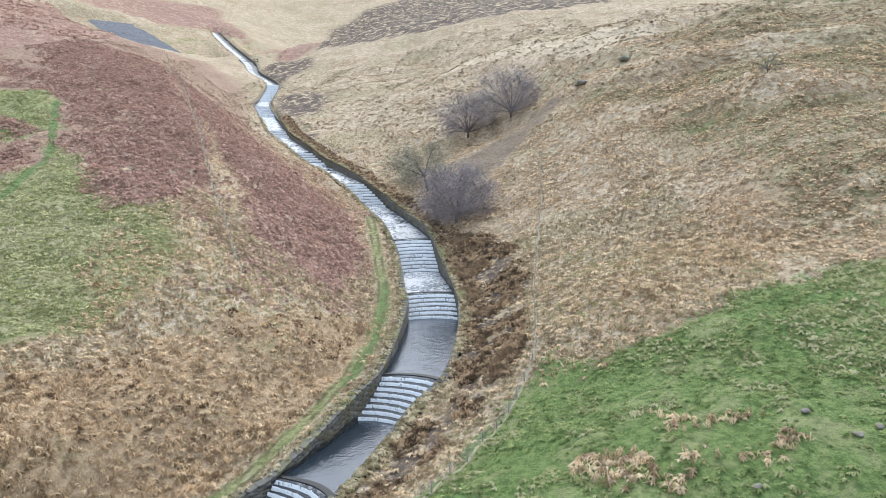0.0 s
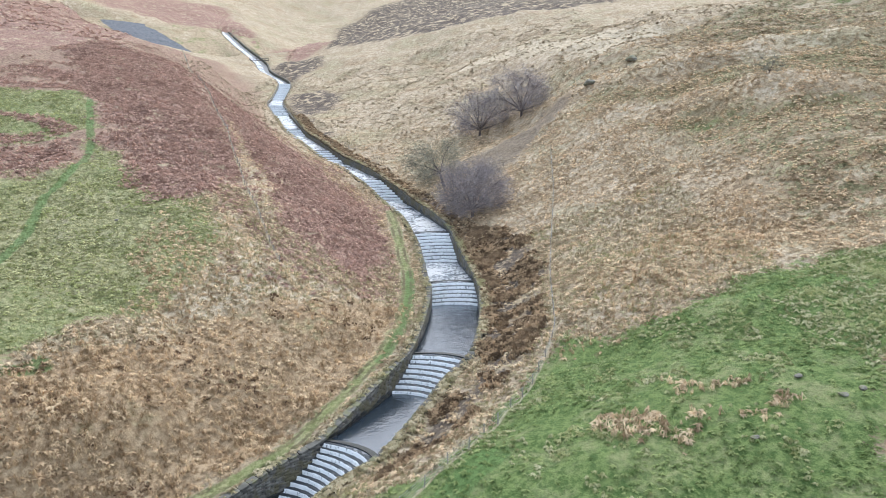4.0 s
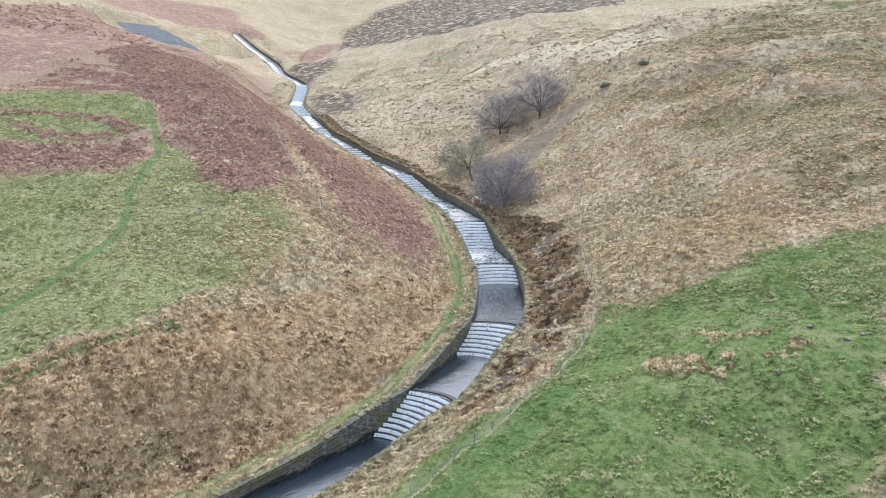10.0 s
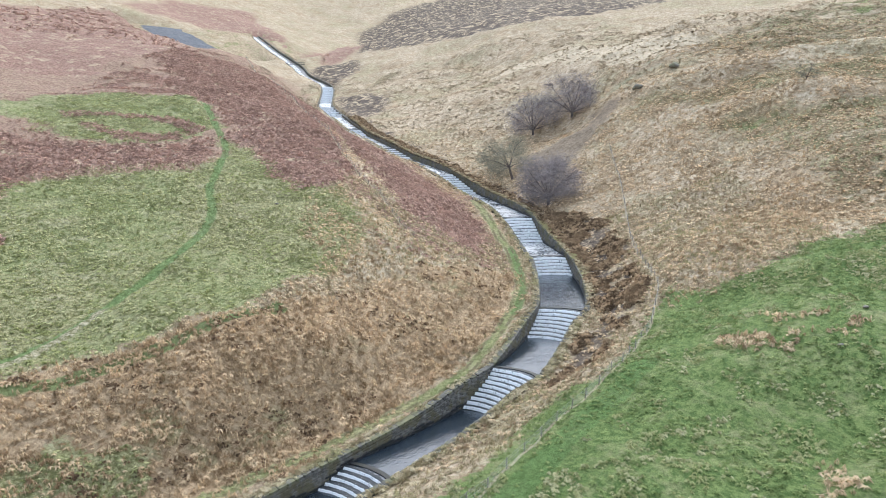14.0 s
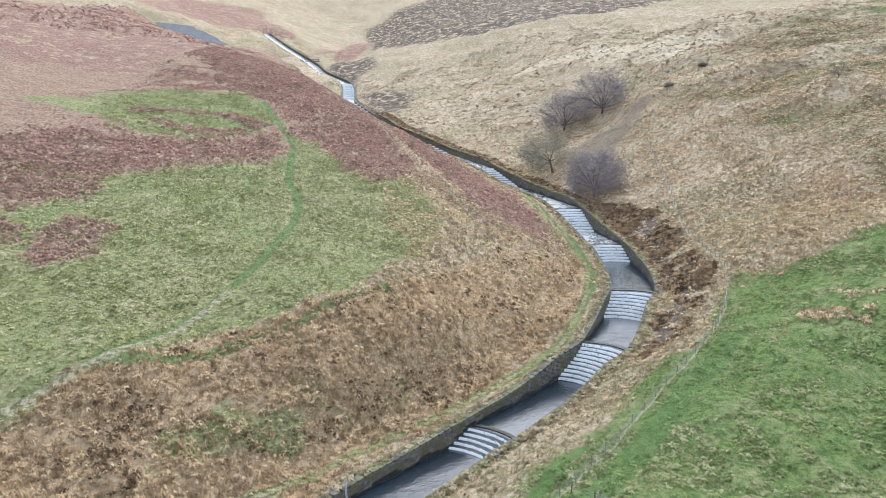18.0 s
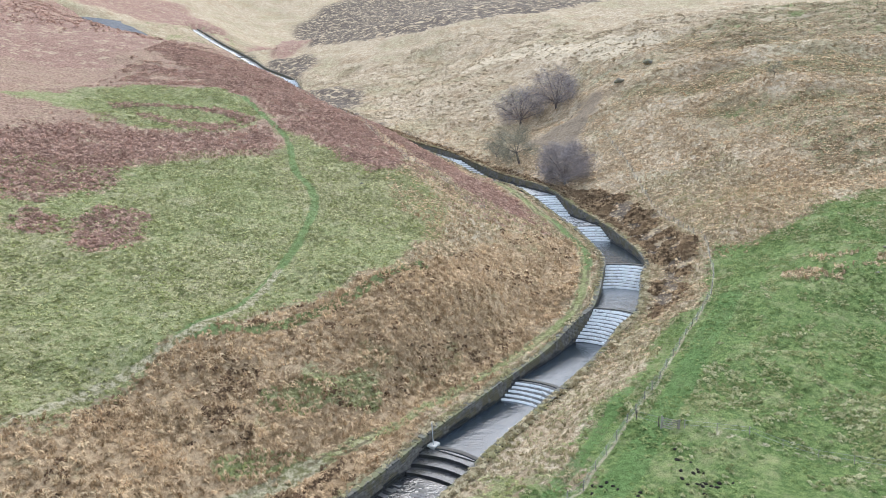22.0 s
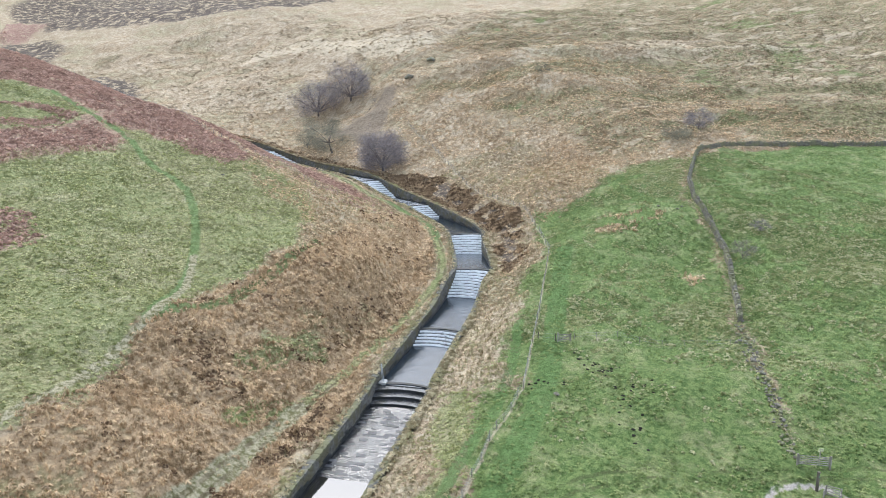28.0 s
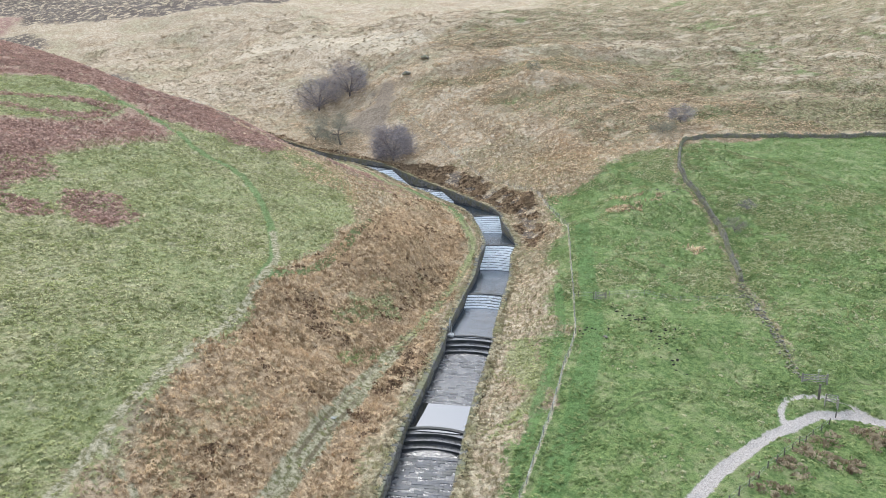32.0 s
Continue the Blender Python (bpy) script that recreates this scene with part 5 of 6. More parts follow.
# long dead grass along the fences
def fence_grass():
    r = np.random.RandomState(77)
    xs, ys = [], []
    for line, n in ((FENCE_EAST, 1300), (FENCE_WEST, 4200)):
        p = np.array(along(line, 0.5))
        i = r.randint(0, len(p), n)
        xs.append(p[i, 0] + r.normal(0, 0.10, n))
        ys.append(p[i, 1] + r.normal(0, 0.10, n))
    scatter("fence_grass", TUSSOCKS, np.concatenate(xs), np.concatenate(ys), 0.36, FENCE_BLADES, "pale long grass standing along the fences", "long grass", 31)


fence_grass()


def gate(place, turn, wide, tall, bars, label, material, name="field_gate"):
    ob = thing(name, place, label, "gate", turn=turn)
    for x in (0, wide):
        part("gate_post", box_bm((0.18, 0.18, tall + 0.55), (x, 0, tall / 2 - 0.05), bevel=0.02), material, ob)
    leaf = part("gate_leaf", box_bm((0.09, 0.06, tall), (0.16, 0, tall / 2 + 0.1), bevel=0.01), material, ob)
    part("stile", box_bm((0.09, 0.06, tall), (wide - 0.16, 0, tall / 2 + 0.1), bevel=0.01), material, leaf)
    for k in range(bars):
        part("bar", box_bm((wide - 0.3, 0.04, 0.10), (wide / 2, 0, 0.2 + (tall - 0.2) * k / (bars - 1)), bevel=0.008), material, leaf)
    a, b = Vector((0.2, 0, 0.2)), Vector((wide - 0.2, 0, tall))
    part("brace", box_bm(((b - a).length, 0.035, 0.09), (a + b) / 2 + Vector((0, 0.04, 0)), (b - a).to_track_quat("X", "Z").to_matrix(), 0.008), material, leaf)
    return ob


gate(at(-23.6, 18.9), -38, 1.9, 1.25, 5, "small weathered timber gate standing in the pasture fence", OLD_WOOD)
gate(at(-17.8, -18.0), -38, 3.4, 1.15, 5, "grey five-barred field gate by the gravel spur", OLD_WOOD)

# wooden barrier on the east bank above the weir
_r = thing("timber_barrier", at(-35.6, 31.6), "low two-rail timber barrier half sunk in bank grass", "barrier", turn=-38)
for x in (0, 1.7, 3.4):
    part("post", box_bm((0.14, 0.14, 1.3), (x, 0, 0.45), bevel=0.015), DARK_WOOD, _r)
for z in (0.55, 1.0):
    part("rail", box_bm((3.7, 0.06, 0.14), (1.7, -0.09, z), bevel=0.01), DARK_WOOD, _r)

# path junction: waymark post, kissing gate, notice
_w = thing("waymark_post", at(-19.0, -21.4), "tall dark timber waymark post beside the path", "post")
part("post", box_bm((0.24, 0.24, 2.2), (0, 0, 0.95), bevel=0.02), DARK_WOOD, _w)
part("cap", box_bm((0.3, 0.3, 0.1), (0, 0, 2.08), bevel=0.02), DARK_WOOD, _w)
part("waymark_plate", box_bm((0.18, 0.03, 0.18), (0, -0.135, 1.6)), Mat("plate_green", 0.5).colour((0.12, 0.2, 0.12)).m, _w, "small green waymark plate")
_k = thing("kissing_gate", at(-20.2, -23.0), "pale timber kissing gate between path and pasture", "gate", turn=-60)
for x, y in ((0, 0), (1.6, 0), (0.1, 1.3), (1.5, 1.3)):
    part("post", box_bm((0.15, 0.15, 1.5), (x, y, 0.6), bevel=0.015), OLD_WOOD, _k)
for z in (0.35, 0.7, 1.05, 1.3):
    part("rail", box_bm((1.5, 0.05, 0.1), (0.8, 1.3, z), bevel=0.01), OLD_WOOD, _k)
    part("rail", box_bm((0.05, 1.2, 0.1), (0.0, 0.65, z), bevel=0.01), OLD_WOOD, _k)
_l = part("gate_leaf", box_bm((0.08, 0.06, 1.1), (1.45, 0.0, 0.65)), OLD_WOOD, _k)
for z in (0.2, 0.5, 0.8, 1.1):
    part("bar", box_bm((0.06, 1.05, 0.09), (1.45, 0.55, z), bevel=0.008), OLD_WOOD, _l)
_s = thing("notice_board", at(-15.0, -18.7), "small pale notice on a timber post by the gate", "sign", turn=-25)
part("post", box_bm((0.1, 0.1, 1.7), (0, 0, 0.7), bevel=0.01), OLD_WOOD, _s)
_p = part("panel", box_bm((0.55, 0.05, 0.42), (0, -0.08, 1.5), bevel=0.01), Mat("notice_yellow", 0.5).colour((0.74, 0.76, 0.45)).m, _s, "pale yellow notice panel")
for k in range(4):
    part("text_bar", box_bm((0.40 - 0.06 * (k % 2), 0.006, 0.03), (0, -0.111, 1.62 - 0.08 * k)), Mat("notice_ink", 0.6).colour((0.12, 0.12, 0.1)).m, _p, "dark unreadable line of writing")

# boulders
def boulder(x, y, size, seed, material=PALE_STONE, label="grey gritstone boulder half sunk in the turf"):
    r = random.Random(seed)
    bm = bmesh.new()
    bmesh.ops.create_icosphere(bm, subdivisions=3, radius=1.0)
    o = Vector((seed * 3.1, seed * 1.7, 0))
    for v in bm.verts:
        k = 1 + 0.35 * noise.noise(v.co * 1.1 + o) + 0.13 * noise.noise(v.co * 3.2 + o)
        v.co = Vector((v.co.x * size[0], v.co.y * size[1], max(-0.4, v.co.z) * size[2])) * k
    bmesh.ops.rotate(bm, verts=bm.verts, matrix=Matrix.Rotation(r.uniform(0, 3), 3, "Z"))
    me = bpy.data.meshes.new("boulder")
    bm.to_mesh(me)
    bm.free()
    me.materials.append(material)
    ob = new("boulder", me)
    ob.location = at(x, y, 0.1)
    return tagged(ob, label, "boulder", "boulders")


for k, (x, y, s) in enumerate([(21.8, 46.1, (0.55, 0.35, 0.2)), (30.7, 50.0, (0.5, 0.4, 0.22)), (32.9, 50.9, (0.6, 0.4, 0.25)), (28.6, 53.6, (0.6, 0.38, 0.22)), (-33.0, 6.2, (0.55, 0.42, 0.3)), (-55.4, 105.4, (0.6, 0.35, 0.2))]):
    boulder(x, y, tuple(0.8 * v for v in s), k + 1, FIELD_STONE)
boulder(-79, 8, (0.5, 0.4, 0.12), 14, PALE_STONE, "flat pale stone bedded in the bare track")
boulder(38, 205, (2.4, 1.6, 1.2), 11, FIELD_STONE, "dark boulder on the crest of the moor slope")
boulder(52, 214, (2.8, 1.6, 1.1), 12, FIELD_STONE, "low grey boulder beside the moor path")

# mole hills
_mr = random.Random(5)
_spots = [(-33.8, 11.2), (-33.2, 10.6), (-32.6, 10.9), (-32.2, 10.2), (-33.0, 9.9), (-34.4, 9.7), (-31.9, 9.6), (-30.4, 8.1), (-30.0, 8.6), (-24.2, 14.1), (-24.6, 12.6), (-23.4, 12.0)]
for cx, cy, n in ((-24.4, 10.4, 7), (-23.0, 8.0, 7), (-24.8, 5.8, 6), (-25.0, 2.4, 8), (-22.2, 1.9, 5), (-27.4, -1.2, 9), (-29.4, -5.2, 7)):
    _spots += [(cx + _mr.gauss(0, 1.0), cy + _mr.gauss(0, 1.0)) for _ in range(n)]
_mole = None
for x, y in _spots:
    if _mole is None:
        bm = bmesh.new()
        bmesh.ops.create_icosphere(bm, subdivisions=2, radius=0.24)
        for v in bm.verts:
            v.co = Vector((v.co.x, v.co.y, max(-0.1, v.co.z * 0.5))) * (1 + 0.4 * noise.noise(v.co * 6))
        me = bpy.data.meshes.new("mole_hill")
        bm.to_mesh(me)
        bm.free()
        me.materials.append(SOIL)
        _mole = tagged(new("mole_hill", me), "small heap of dark soil on the pasture", "mole hill", "mole hills")
        _mole.location = at(x, y)
    else:
        copy_thing(_mole, Matrix.Translation(at(x, y)) @ Matrix.Rotation(_mr.uniform(0, 6), 4, "Z") @ Matrix.Diagonal((_mr.uniform(0.6, 1.4), _mr.uniform(0.5, 1.1), _mr.uniform(0.6, 1.2), 1)))

# overflow rods and concrete pad at the second weir
_sp = beside(STATION[7] + 0.6, -half_at(STATION[7]))
_z = CENTRE[7][3]
_o = thing("gauge_frame", (_sp[0], _sp[1], _z), "two thin steel rods over a pale concrete pad at the wall", "gauge", turn=-40)
part("pad", box_bm((1.1, 1.5, 0.45), (0.5, 0.2, 0.15), bevel=0.08, jitter=0.2, seed=2), CONCRETE, _o, "pale concrete pad")
for x, y in ((0.35, 0.25), (0.75, -0.2)):
    part("rod", rod_bm((x, y, 0.3), (x * 0.6, y, 3.1), 0.05, 0.05, 6), STEEL, _o, "thin grey steel rod")


# ---- dry stone walls
WALL_LINE = [(135, 50), (104, 68), (79, 81), (72, 83), (66.5, 80), (57, 72), (47, 63), (39, 53), (34, 45), (26, 32), (16, 21), (8, 13), (5, 10)]
RUIN_LINE = [(5, 10), (1, 6), (-4, -1), (-9, -7), (-13, -12), (-16.5, -16.5)]
STONES = [stone_mesh("stone", s, 100 + k) for k, s in enumerate([(0.52, 0.32, 0.2), (0.38, 0.30, 0.17), (0.62, 0.34, 0.24), (0.44, 0.33, 0.27), (0.33, 0.28, 0.15)])]
CAPS = [stone_mesh("cap", s, 120 + k) for k, s in enumerate([(0.2, 0.5, 0.36), (0.26, 0.55, 0.42), (0.17, 0.48, 0.3)])]
for me in STONES + CAPS:
    me.materials.append(FIELD_STONE)


def merged(name, items, material):
    """Many placed copies of small meshes as one mesh: items are (mesh, matrix)."""
    vs, fs, base = [], [], 0
    cache = {}
    for me, m in items:
        if me.name not in cache:
            v = np.array([v.co[:] for v in me.vertices])
            f = []
            for p in me.polygons:
                i = list(p.vertices)
                f += [(i[0], i[k], i[k + 1]) for k in range(1, len(i) - 1)]
            cache[me.name] = (v, np.array(f))
        v, f = cache[me.name]
        a = np.array(m)
        vs.append(v @ a[:3, :3].T + a[:3, 3])
        fs.append(f + base)
        base += len(v)
    me = make_mesh(name, np.concatenate(vs), np.concatenate(fs))
    me.materials.append(material)
    return me


def dry_wall():
    base = at(34, 45)
    ob = thing("dry_stone_wall", base, "lichen-grey dry stone wall with upright cap stones, partly slumped", "stone wall", "stone walls")
    r = random.Random(8)
    p = [at(*q) for q in along(WALL_LINE, 1.0)]
    bm = bmesh.new()                                    # rubble heart
    rings = []
    for k, q in enumerate(p):
        d = (p[min(k + 1, len(p) - 1)] - p[max(k - 1, 0)])
        n = Vector((d.y, -d.x, 0)).normalized()
        h = 1.0 + 0.12 * math.sin(k * 0.7)
        rings.append([bm.verts.new(q - base + n * o + Vector((0, 0, z))) for o, z in ((-0.3, -0.3), (-0.2, h), (0.2, h), (0.3, -0.3))])
    for a, b in zip(rings, rings[1:]):
        for i in range(4):
            bm.faces.new((a[i], a[(i + 1) % 4], b[(i + 1) % 4], b[i]))
    bm.faces.new(rings[0][::-1])
    bm.faces.new(rings[-1])
    bmesh.ops.recalc_face_normals(bm, faces=bm.faces)
    part("rubble_core", bm, FIELD_STONE, ob)
    rest, single = [], 0
    for k, (q0, q1) in enumerate(zip(p, p[1:])):
        d = q1 - q0
        n = Vector((d.y, -d.x, 0)).normalized()
        ang = math.atan2(d.y, d.x)
        near = q0.x < 50
        for side in (-1, 1):
            for row in range(5):
                for j in range(2):
                    c = q0.lerp(q1, (j + r.random() * 0.5 + 0.25 * (row % 2)) / 2) - base + n * side * (0.33 - 0.03 * row) + Vector((0, 0, 0.06 + row * 0.21 + r.uniform(-0.03, 0.03)))
                    m = Matrix.Translation(c) @ Matrix.Rotation(ang + r.uniform(-0.15, 0.15), 4, "Z") @ Matrix.Rotation(r.uniform(-0.12, 0.12), 4, "X")
                    me = STONES[r.randrange(5)]
                    if near and side == -1 and row > 1 and single < 200:
                        s = new("stone", me)
                        s.parent, s.matrix_local = ob, m
                        single += 1
                    else:
                        rest.append((me, m))
        for j in range(3):
            c = q0.lerp(q1, (j + r.random() * 0.6) / 3) - base + Vector((0, 0, 1.2 + 0.12 * math.sin(k * 0.7) + r.uniform(-0.16, 0.1)))
            m = Matrix.Translation(c) @ Matrix.Rotation(ang + r.uniform(-0.2, 0.2), 4, "Z") @ Matrix.Rotation(r.uniform(-0.3, 0.3), 4, "Y")
            if r.random() < 0.2:
                continue
            me = CAPS[r.randrange(3)]
            if near and k % 2 and single < 300:
                s = new("cap_stone", me)
                s.parent, s.matrix_local = ob, m
                single += 1
            else:
                rest.append((me, m))
    tagged(part("stonework", merged("stonework", rest, FIELD_STONE), None, ob), kind="stuff")
    ruin = thing("ruined_stone_wall", at(-4, -1), "tumbled remains of a dry stone wall, pale stones in grass", "stone wall", "stone walls")
    o = at(-4, -1)
    for x, y in along(RUIN_LINE, 0.22):
        q = at(x + r.gauss(0, 0.45), y + r.gauss(0, 0.45), 0.05 + 0.25 * r.random()) - o
        s = new("stone", STONES[r.randrange(5)])
        s.parent = ruin
        s.matrix_local = Matrix.Translation(q) @ Euler((r.uniform(-0.5, 0.5), r.uniform(-0.5, 0.5), r.uniform(0, 3))).to_matrix().to_4x4() @ Matrix.Scale(r.uniform(0.6, 1.2), 4)


dry_wall()


def wall_foot_grass():
    r = np.random.RandomState(78)
    p = np.array(along(WALL_LINE, 0.4) + along(RUIN_LINE, 0.4))
    i = r.randint(0, len(p), 1300)
    scatter("wall_foot_grass", TUSSOCKS, p[i, 0] + r.normal(0, 0.75, len(i)), p[i, 1] + r.normal(0, 0.75, len(i)), 0.6, MAT_BLADES, "long withered grass at the foot of the stone wall", "long grass", 33)


wall_foot_grass()


# ---- bare trees
def twig_material(name, dark, light):
    t = Mat(name, 0.9, 0.15)
    t.colour(t.mix(t.island(), dark, light))
    return t.m


PURPLE_TWIG = twig_material("purple_twigs", (0.18, 0.155, 0.155), (0.42, 0.38, 0.38))
GREY_TWIG = twig_material("grey_twigs", (0.16, 0.15, 0.11), (0.42, 0.40, 0.30))


def tree(place, tall, wide, seed, twigs, material, label, lean=(0, 0), bare=0.28, name="bare_tree", limbs=9):
    """Tapered trunk, forking limbs and a crown of fine twigs with an uneven outline."""
    r = random.Random(seed)
    ob = thing(name, place, label, "tree", "trees")
    base_r = 0.035 * tall
    fork = Vector((lean[0] * 0.5, lean[1] * 0.5, tall * bare))
    part("trunk", rod_bm((0, 0, -0.4), fork, base_r, base_r * 0.72, 9), BARK, ob)
    ends = []

    def tip(k, n):
        a = 2.4 * k + r.uniform(-0.3, 0.3)
        up = 1 - 1.72 * (k + 0.5) / n                    # from the top of the dome to below its middle
        q = wide / 2 * math.sqrt(max(0.1, 1 - up * up)) * r.uniform(0.8, 1.05)
        return Vector((q * math.cos(a) + lean[0], q * math.sin(a) + lean[1], tall * (0.48 + 0.5 * up) * r.uniform(0.92, 1.06)))
    for k in range(limbs):
        e = tip(k, limbs)
        mid = fork.lerp(e, 0.5) + Vector((r.uniform(-0.4, 0.4), r.uniform(-0.4, 0.4), r.uniform(0, 0.6)))
        limb = part("limb", rod_bm(fork, mid, base_r * 0.42, base_r * 0.22, 6), BARK, ob)
        part("branch", rod_bm(mid, e, base_r * 0.22, 0.03, 5), BARK, limb)
        ends.append((mid, e))
        for j in range(4):
            e2 = e + Vector((r.uniform(-1, 1), r.uniform(-1, 1), r.uniform(-0.5, 0.7))) * wide * 0.16
            s = mid.lerp(e, r.uniform(0.2, 0.9))
            part("branch", rod_bm(s, e2, base_r * 0.16, 0.02, 4), BARK, limb)
            ends.append((s, e2))
    v, q = [], []
    for k in range(twigs):
        s, e = ends[r.randrange(len(ends))]
        o = s.lerp(e, r.uniform(0.2, 1.05)) + Vector((r.gauss(0, 1), r.gauss(0, 1), r.gauss(0, 0.8))) * wide * 0.085
        d = (o - fork * 0.8).normalized() * 0.5 + Vector((r.uniform(-1.3, 1.3), r.uniform(-1.3, 1.3), r.uniform(-0.9, 1.1)))
        d = d.normalized() * wide * r.uniform(0.05, 0.12)
        n = d.cross(Vector((r.uniform(-1, 1), r.uniform(-1, 1), r.uniform(-1, 1)))).normalized() * r.uniform(0.018, 0.036)
        i = len(v)
        v += [o - n, o + n, o + d + n * 0.3, o + d - n * 0.3]
        q.append((i, i + 1, i + 2, i + 3))
    part("crown", make_mesh("crown", np.array([list(p) for p in v]), np.array(q)), material, ob, "dense spray of fine bare twigs")
    return ob


tree(at(2.8, 149.5), 11.6, 14.5, 3, 15000, PURPLE_TWIG, "rounded bare tree with purple-grey twigs above the spillway wall", bare=0.16, limbs=18)
tree(at(7.8, 230), 13.0, 17, 4, 9500, PURPLE_TWIG, "tall bare purple-grey tree in the side gully", bare=0.12, limbs=18)
tree(at(20.8, 226), 13.5, 17.5, 5, 10500, PURPLE_TWIG, "broad bare purple-grey tree beside the gully scree", bare=0.12, limbs=18)
tree(at(-3.6, 180), 11.5, 15.0, 6, 6000, GREY_TWIG, "thin leaning bare tree with grey-green twigs", lean=(-2.2, 0), bare=0.3, limbs=8)
tree(at(-9.0, 192), 6.0, 9.0, 9, 1600, GREY_TWIG, "low scrubby bare thorn in the gully mouth", bare=0.12, name="thorn_bush")
tree(at(83, 95), 5.5, 8.5, 7, 3200, PURPLE_TWIG, "wind-bent grey thorn tree above the wall corner", lean=(-1.2, -0.6), bare=0.15, name="thorn_tree")
tree(at(72.5, 93), 3.2, 9.5, 8, 2600, GREY_TWIG, "low spreading grey thorn bush on the moor edge", bare=0.1, name="thorn_bush")
tree(at(25.8, 27.8), 3.2, 4.5, 10, 1500, GREY_TWIG, "small bare shrub growing against the stone wall", bare=0.12, name="thorn_bush")
tree(at(36.5, 33.0), 2.4, 3.4, 12, 900, PURPLE_TWIG, "small dark bare shrub in the pasture", bare=0.12, name="thorn_bush")
tree(at(68, 156), 4.5, 5.5, 13, 1400, GREY_TWIG, "lone stunted thorn on the moor slope", bare=0.2, name="thorn_tree")

# ---- footbridge over the upper spillway
def footbridge():
    s = STATION[33] + 1
    c = beside(s, 0)
    z = top_at(s) + 0.15
    n = beside(s, 1) - beside(s, 0)
    ob = thing("footbridge", (c[0], c[1], z), "narrow dark footbridge with railings across the spillway", "footbridge", turn=math.degrees(math.atan2(n[1], n[0])))
    part("deck", box_bm((13, 1.6, 0.35), (0, 0, 0), bevel=0.03), DARK_WOOD, ob)
    for y in (-0.75, 0.75):
        for x in range(-6, 7, 2):
            part("baluster", box_bm((0.12, 0.1, 1.3), (x, y, 0.75), bevel=0.01), DARK_WOOD, ob)
        part("handrail", box_bm((13, 0.1, 0.14), (0, y, 1.4), bevel=0.01), DARK_WOOD, ob)


footbridge()


# ==== single stones of the spillway: copings, wall facing, floor slabs ====
def placed(parent, name, me, m):
    o = new(name, me)
    o.parent, o.matrix_local = parent, m
    return o


def along_pose(s, off, z, extra=None):
    p = beside(s, off)
    a, b = beside(s - 0.4, off), beside(s + 0.4, off)
    g = math.atan2(b[1] - a[1], b[0] - a[0])
    return Matrix.Translation((p[0], p[1], z)) @ Matrix.Rotation(g, 4, "Z") @ (extra or Matrix())


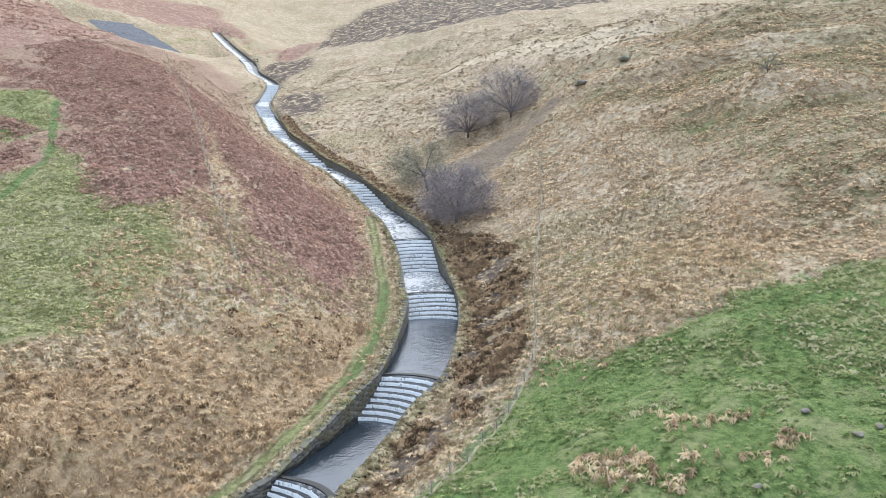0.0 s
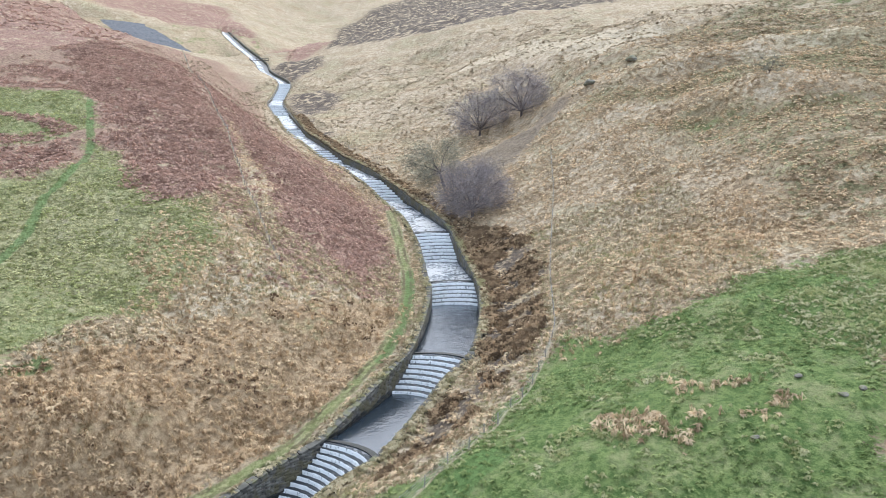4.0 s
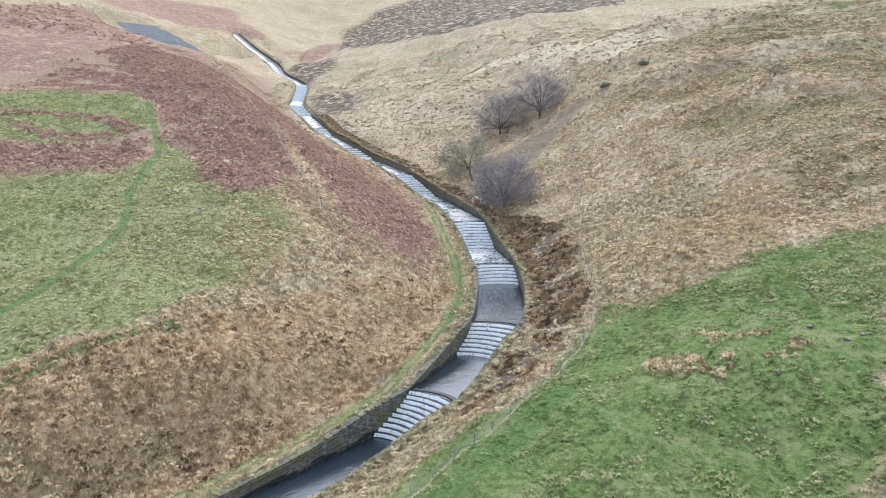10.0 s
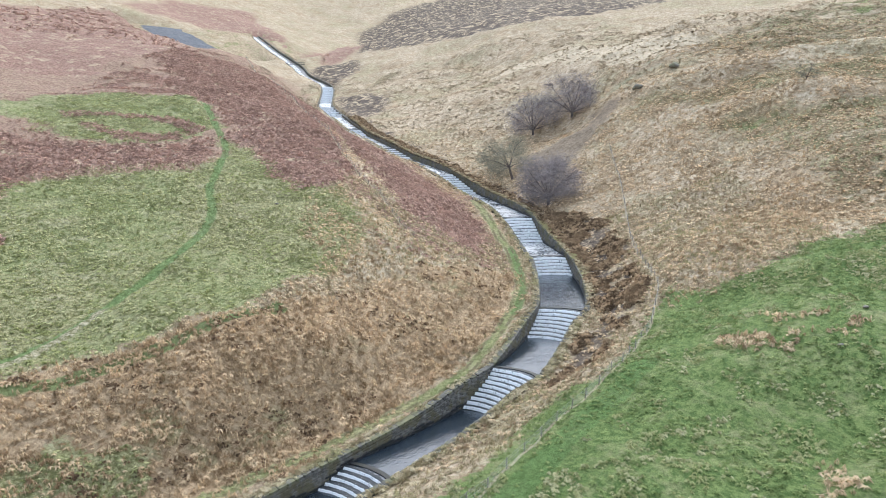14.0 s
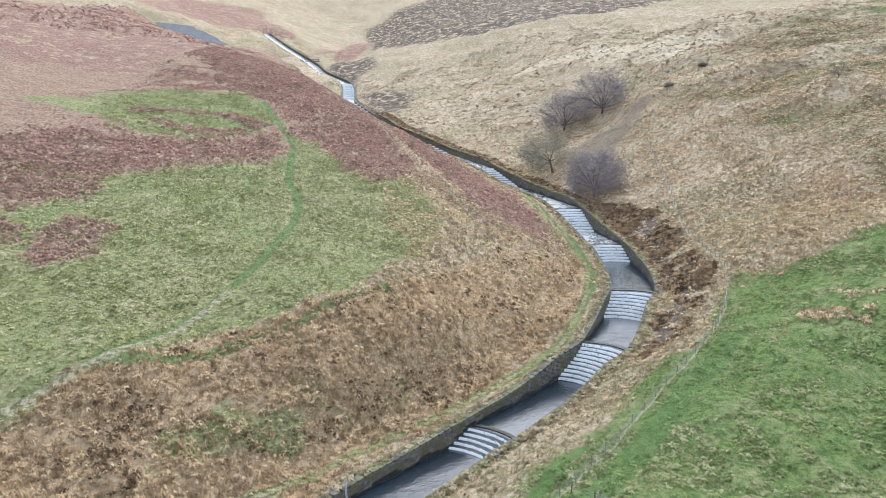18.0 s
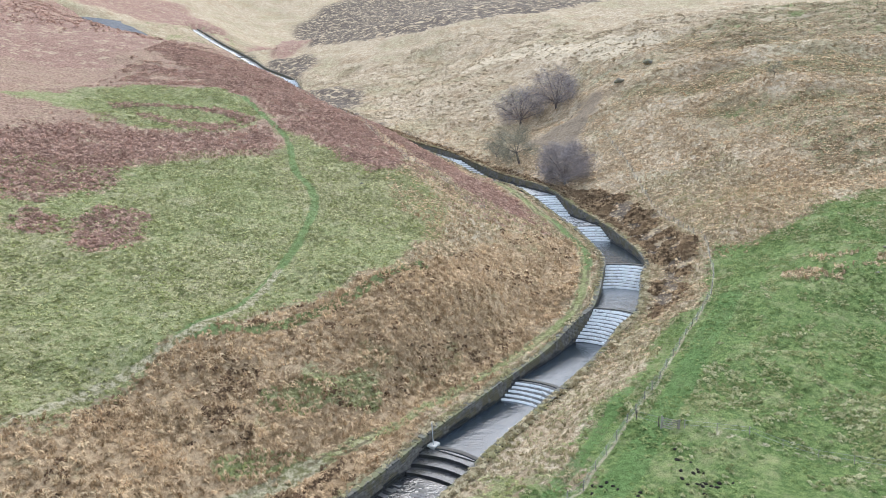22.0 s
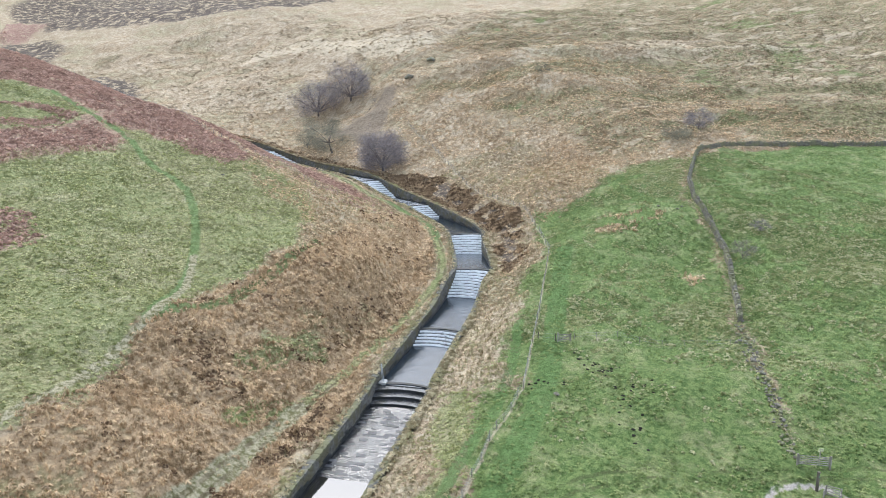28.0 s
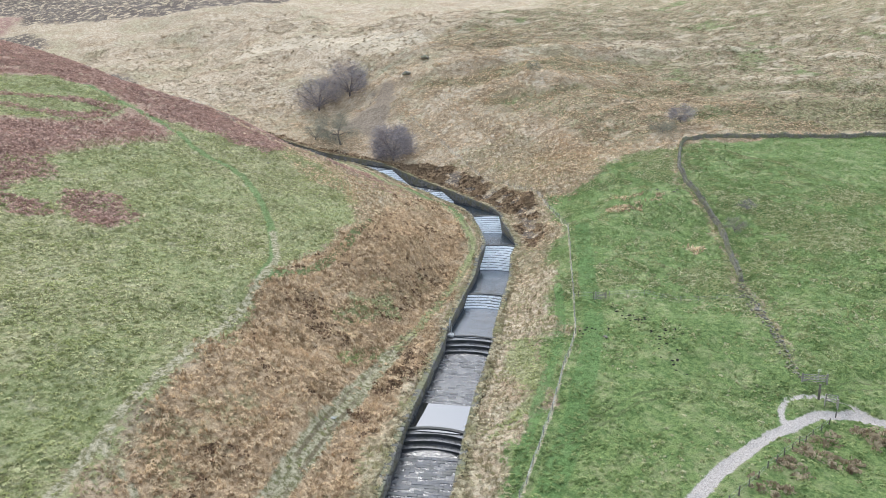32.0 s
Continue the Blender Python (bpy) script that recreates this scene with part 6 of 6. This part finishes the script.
def spillway_stones():
    r = random.Random(21)
    copes = [stone_mesh("coping", (1.06, 0.98, 0.30), 200 + k, rough=0.035) for k in range(4)]
    faces = [stone_mesh("facing", (0.92 + 0.1 * k, 0.22, 0.31), 210 + k, rough=0.05) for k in range(4)]
    slabs = [stone_mesh("slab", (0.63, 1.15, 0.16), 220 + k, rough=0.03, ease=0.04) for k in range(4)]
    for me in copes:
        me.materials.append(COPE_STONE)
    for me in faces:
        me.materials.append(WALL_STONE)
    for me in slabs:
        me.materials.append(BED_STONE)
    for side in (-1, 1):
        rest, single = [], 0
        for s in np.arange(20, 260, 1.09):
            w, t = half_at(s), top_at(s)
            pitch = Matrix.Rotation(-math.atan2(top_at(s + 0.5) - top_at(s - 0.5), 1.0), 4, "Y")
            m = along_pose(s, side * (w + 0.42), t - 0.10 + r.uniform(-0.03, 0.03), pitch @ Matrix.Rotation(r.uniform(-0.03, 0.03), 4, "Z"))
            if 62 < s < 185:
                placed(WALLS[side], "coping_stone", copes[r.randrange(4)], m)
            else:
                rest.append((copes[r.randrange(4)], m))
        tagged(part("coping_run", merged("coping_run", rest, COPE_STONE), None, WALLS[side]), kind="stuff")
        rest, wet, single = [], [], 0
        for s in np.arange(40, 300, 1.02):
            w, t, l = half_at(s), top_at(s), level_at(s)
            for row in range(12):
                z = t - 0.42 - 0.33 * row
                if z < l - 0.35:
                    break
                ss = s + 0.5 * (row % 2) + r.uniform(-0.06, 0.06)
                m = along_pose(ss, side * (half_at(ss) + 0.06 - r.uniform(0, 0.05)), z, Matrix.Rotation(r.uniform(-0.02, 0.02), 4, "Y"))
                if z < l + 0.55 + 0.25 * math.sin(s * 0.9):
                    wet.append((faces[r.randrange(4)], m))
                elif side == -1 and 92 < s < 140 and single < 170:
                    placed(WALLS[side], "wall_stone", faces[r.randrange(4)], m)
                    single += 1
                else:
                    rest.append((faces[r.randrange(4)], m))
        tagged(part("wet_facing_stones", merged("wet_facing_stones", wet, WET_STONE), None, WALLS[side], "dark wet lower courses"), kind="stuff")
        tagged(part("facing_stones", merged("facing_stones", rest, WALL_STONE), None, WALLS[side]), kind="stuff")
    rest, single = [], 0
    for lo, hi in ((50, STATION[3] - 0.4), (STATION[5] - 0.5, STATION[6] - 0.5)):
        for i, s in enumerate(np.arange(lo, hi, 0.64)):
            w = half_at(s)
            n = int(2 * w / 1.17)
            for k in range(n + 1):
                o = -w + (k + 0.5 * (i % 2)) * 1.17 + r.uniform(-0.05, 0.05)
                if abs(o) > w - 0.3:
                    continue
                m = along_pose(s, o, level_at(s) - 0.16 + r.uniform(-0.035, 0.05), Euler((r.uniform(-0.02, 0.02), r.uniform(-0.02, 0.02), 0)).to_matrix().to_4x4())
                if lo > 80 and single < 230:
                    placed(_bed, "floor_slab", slabs[r.randrange(4)], m)
                    single += 1
                else:
                    rest.append((slabs[r.randrange(4)], m))
    tagged(part("floor_slabs", merged("floor_slabs", rest, BED_STONE), None, _bed), kind="stuff")


spillway_stones()
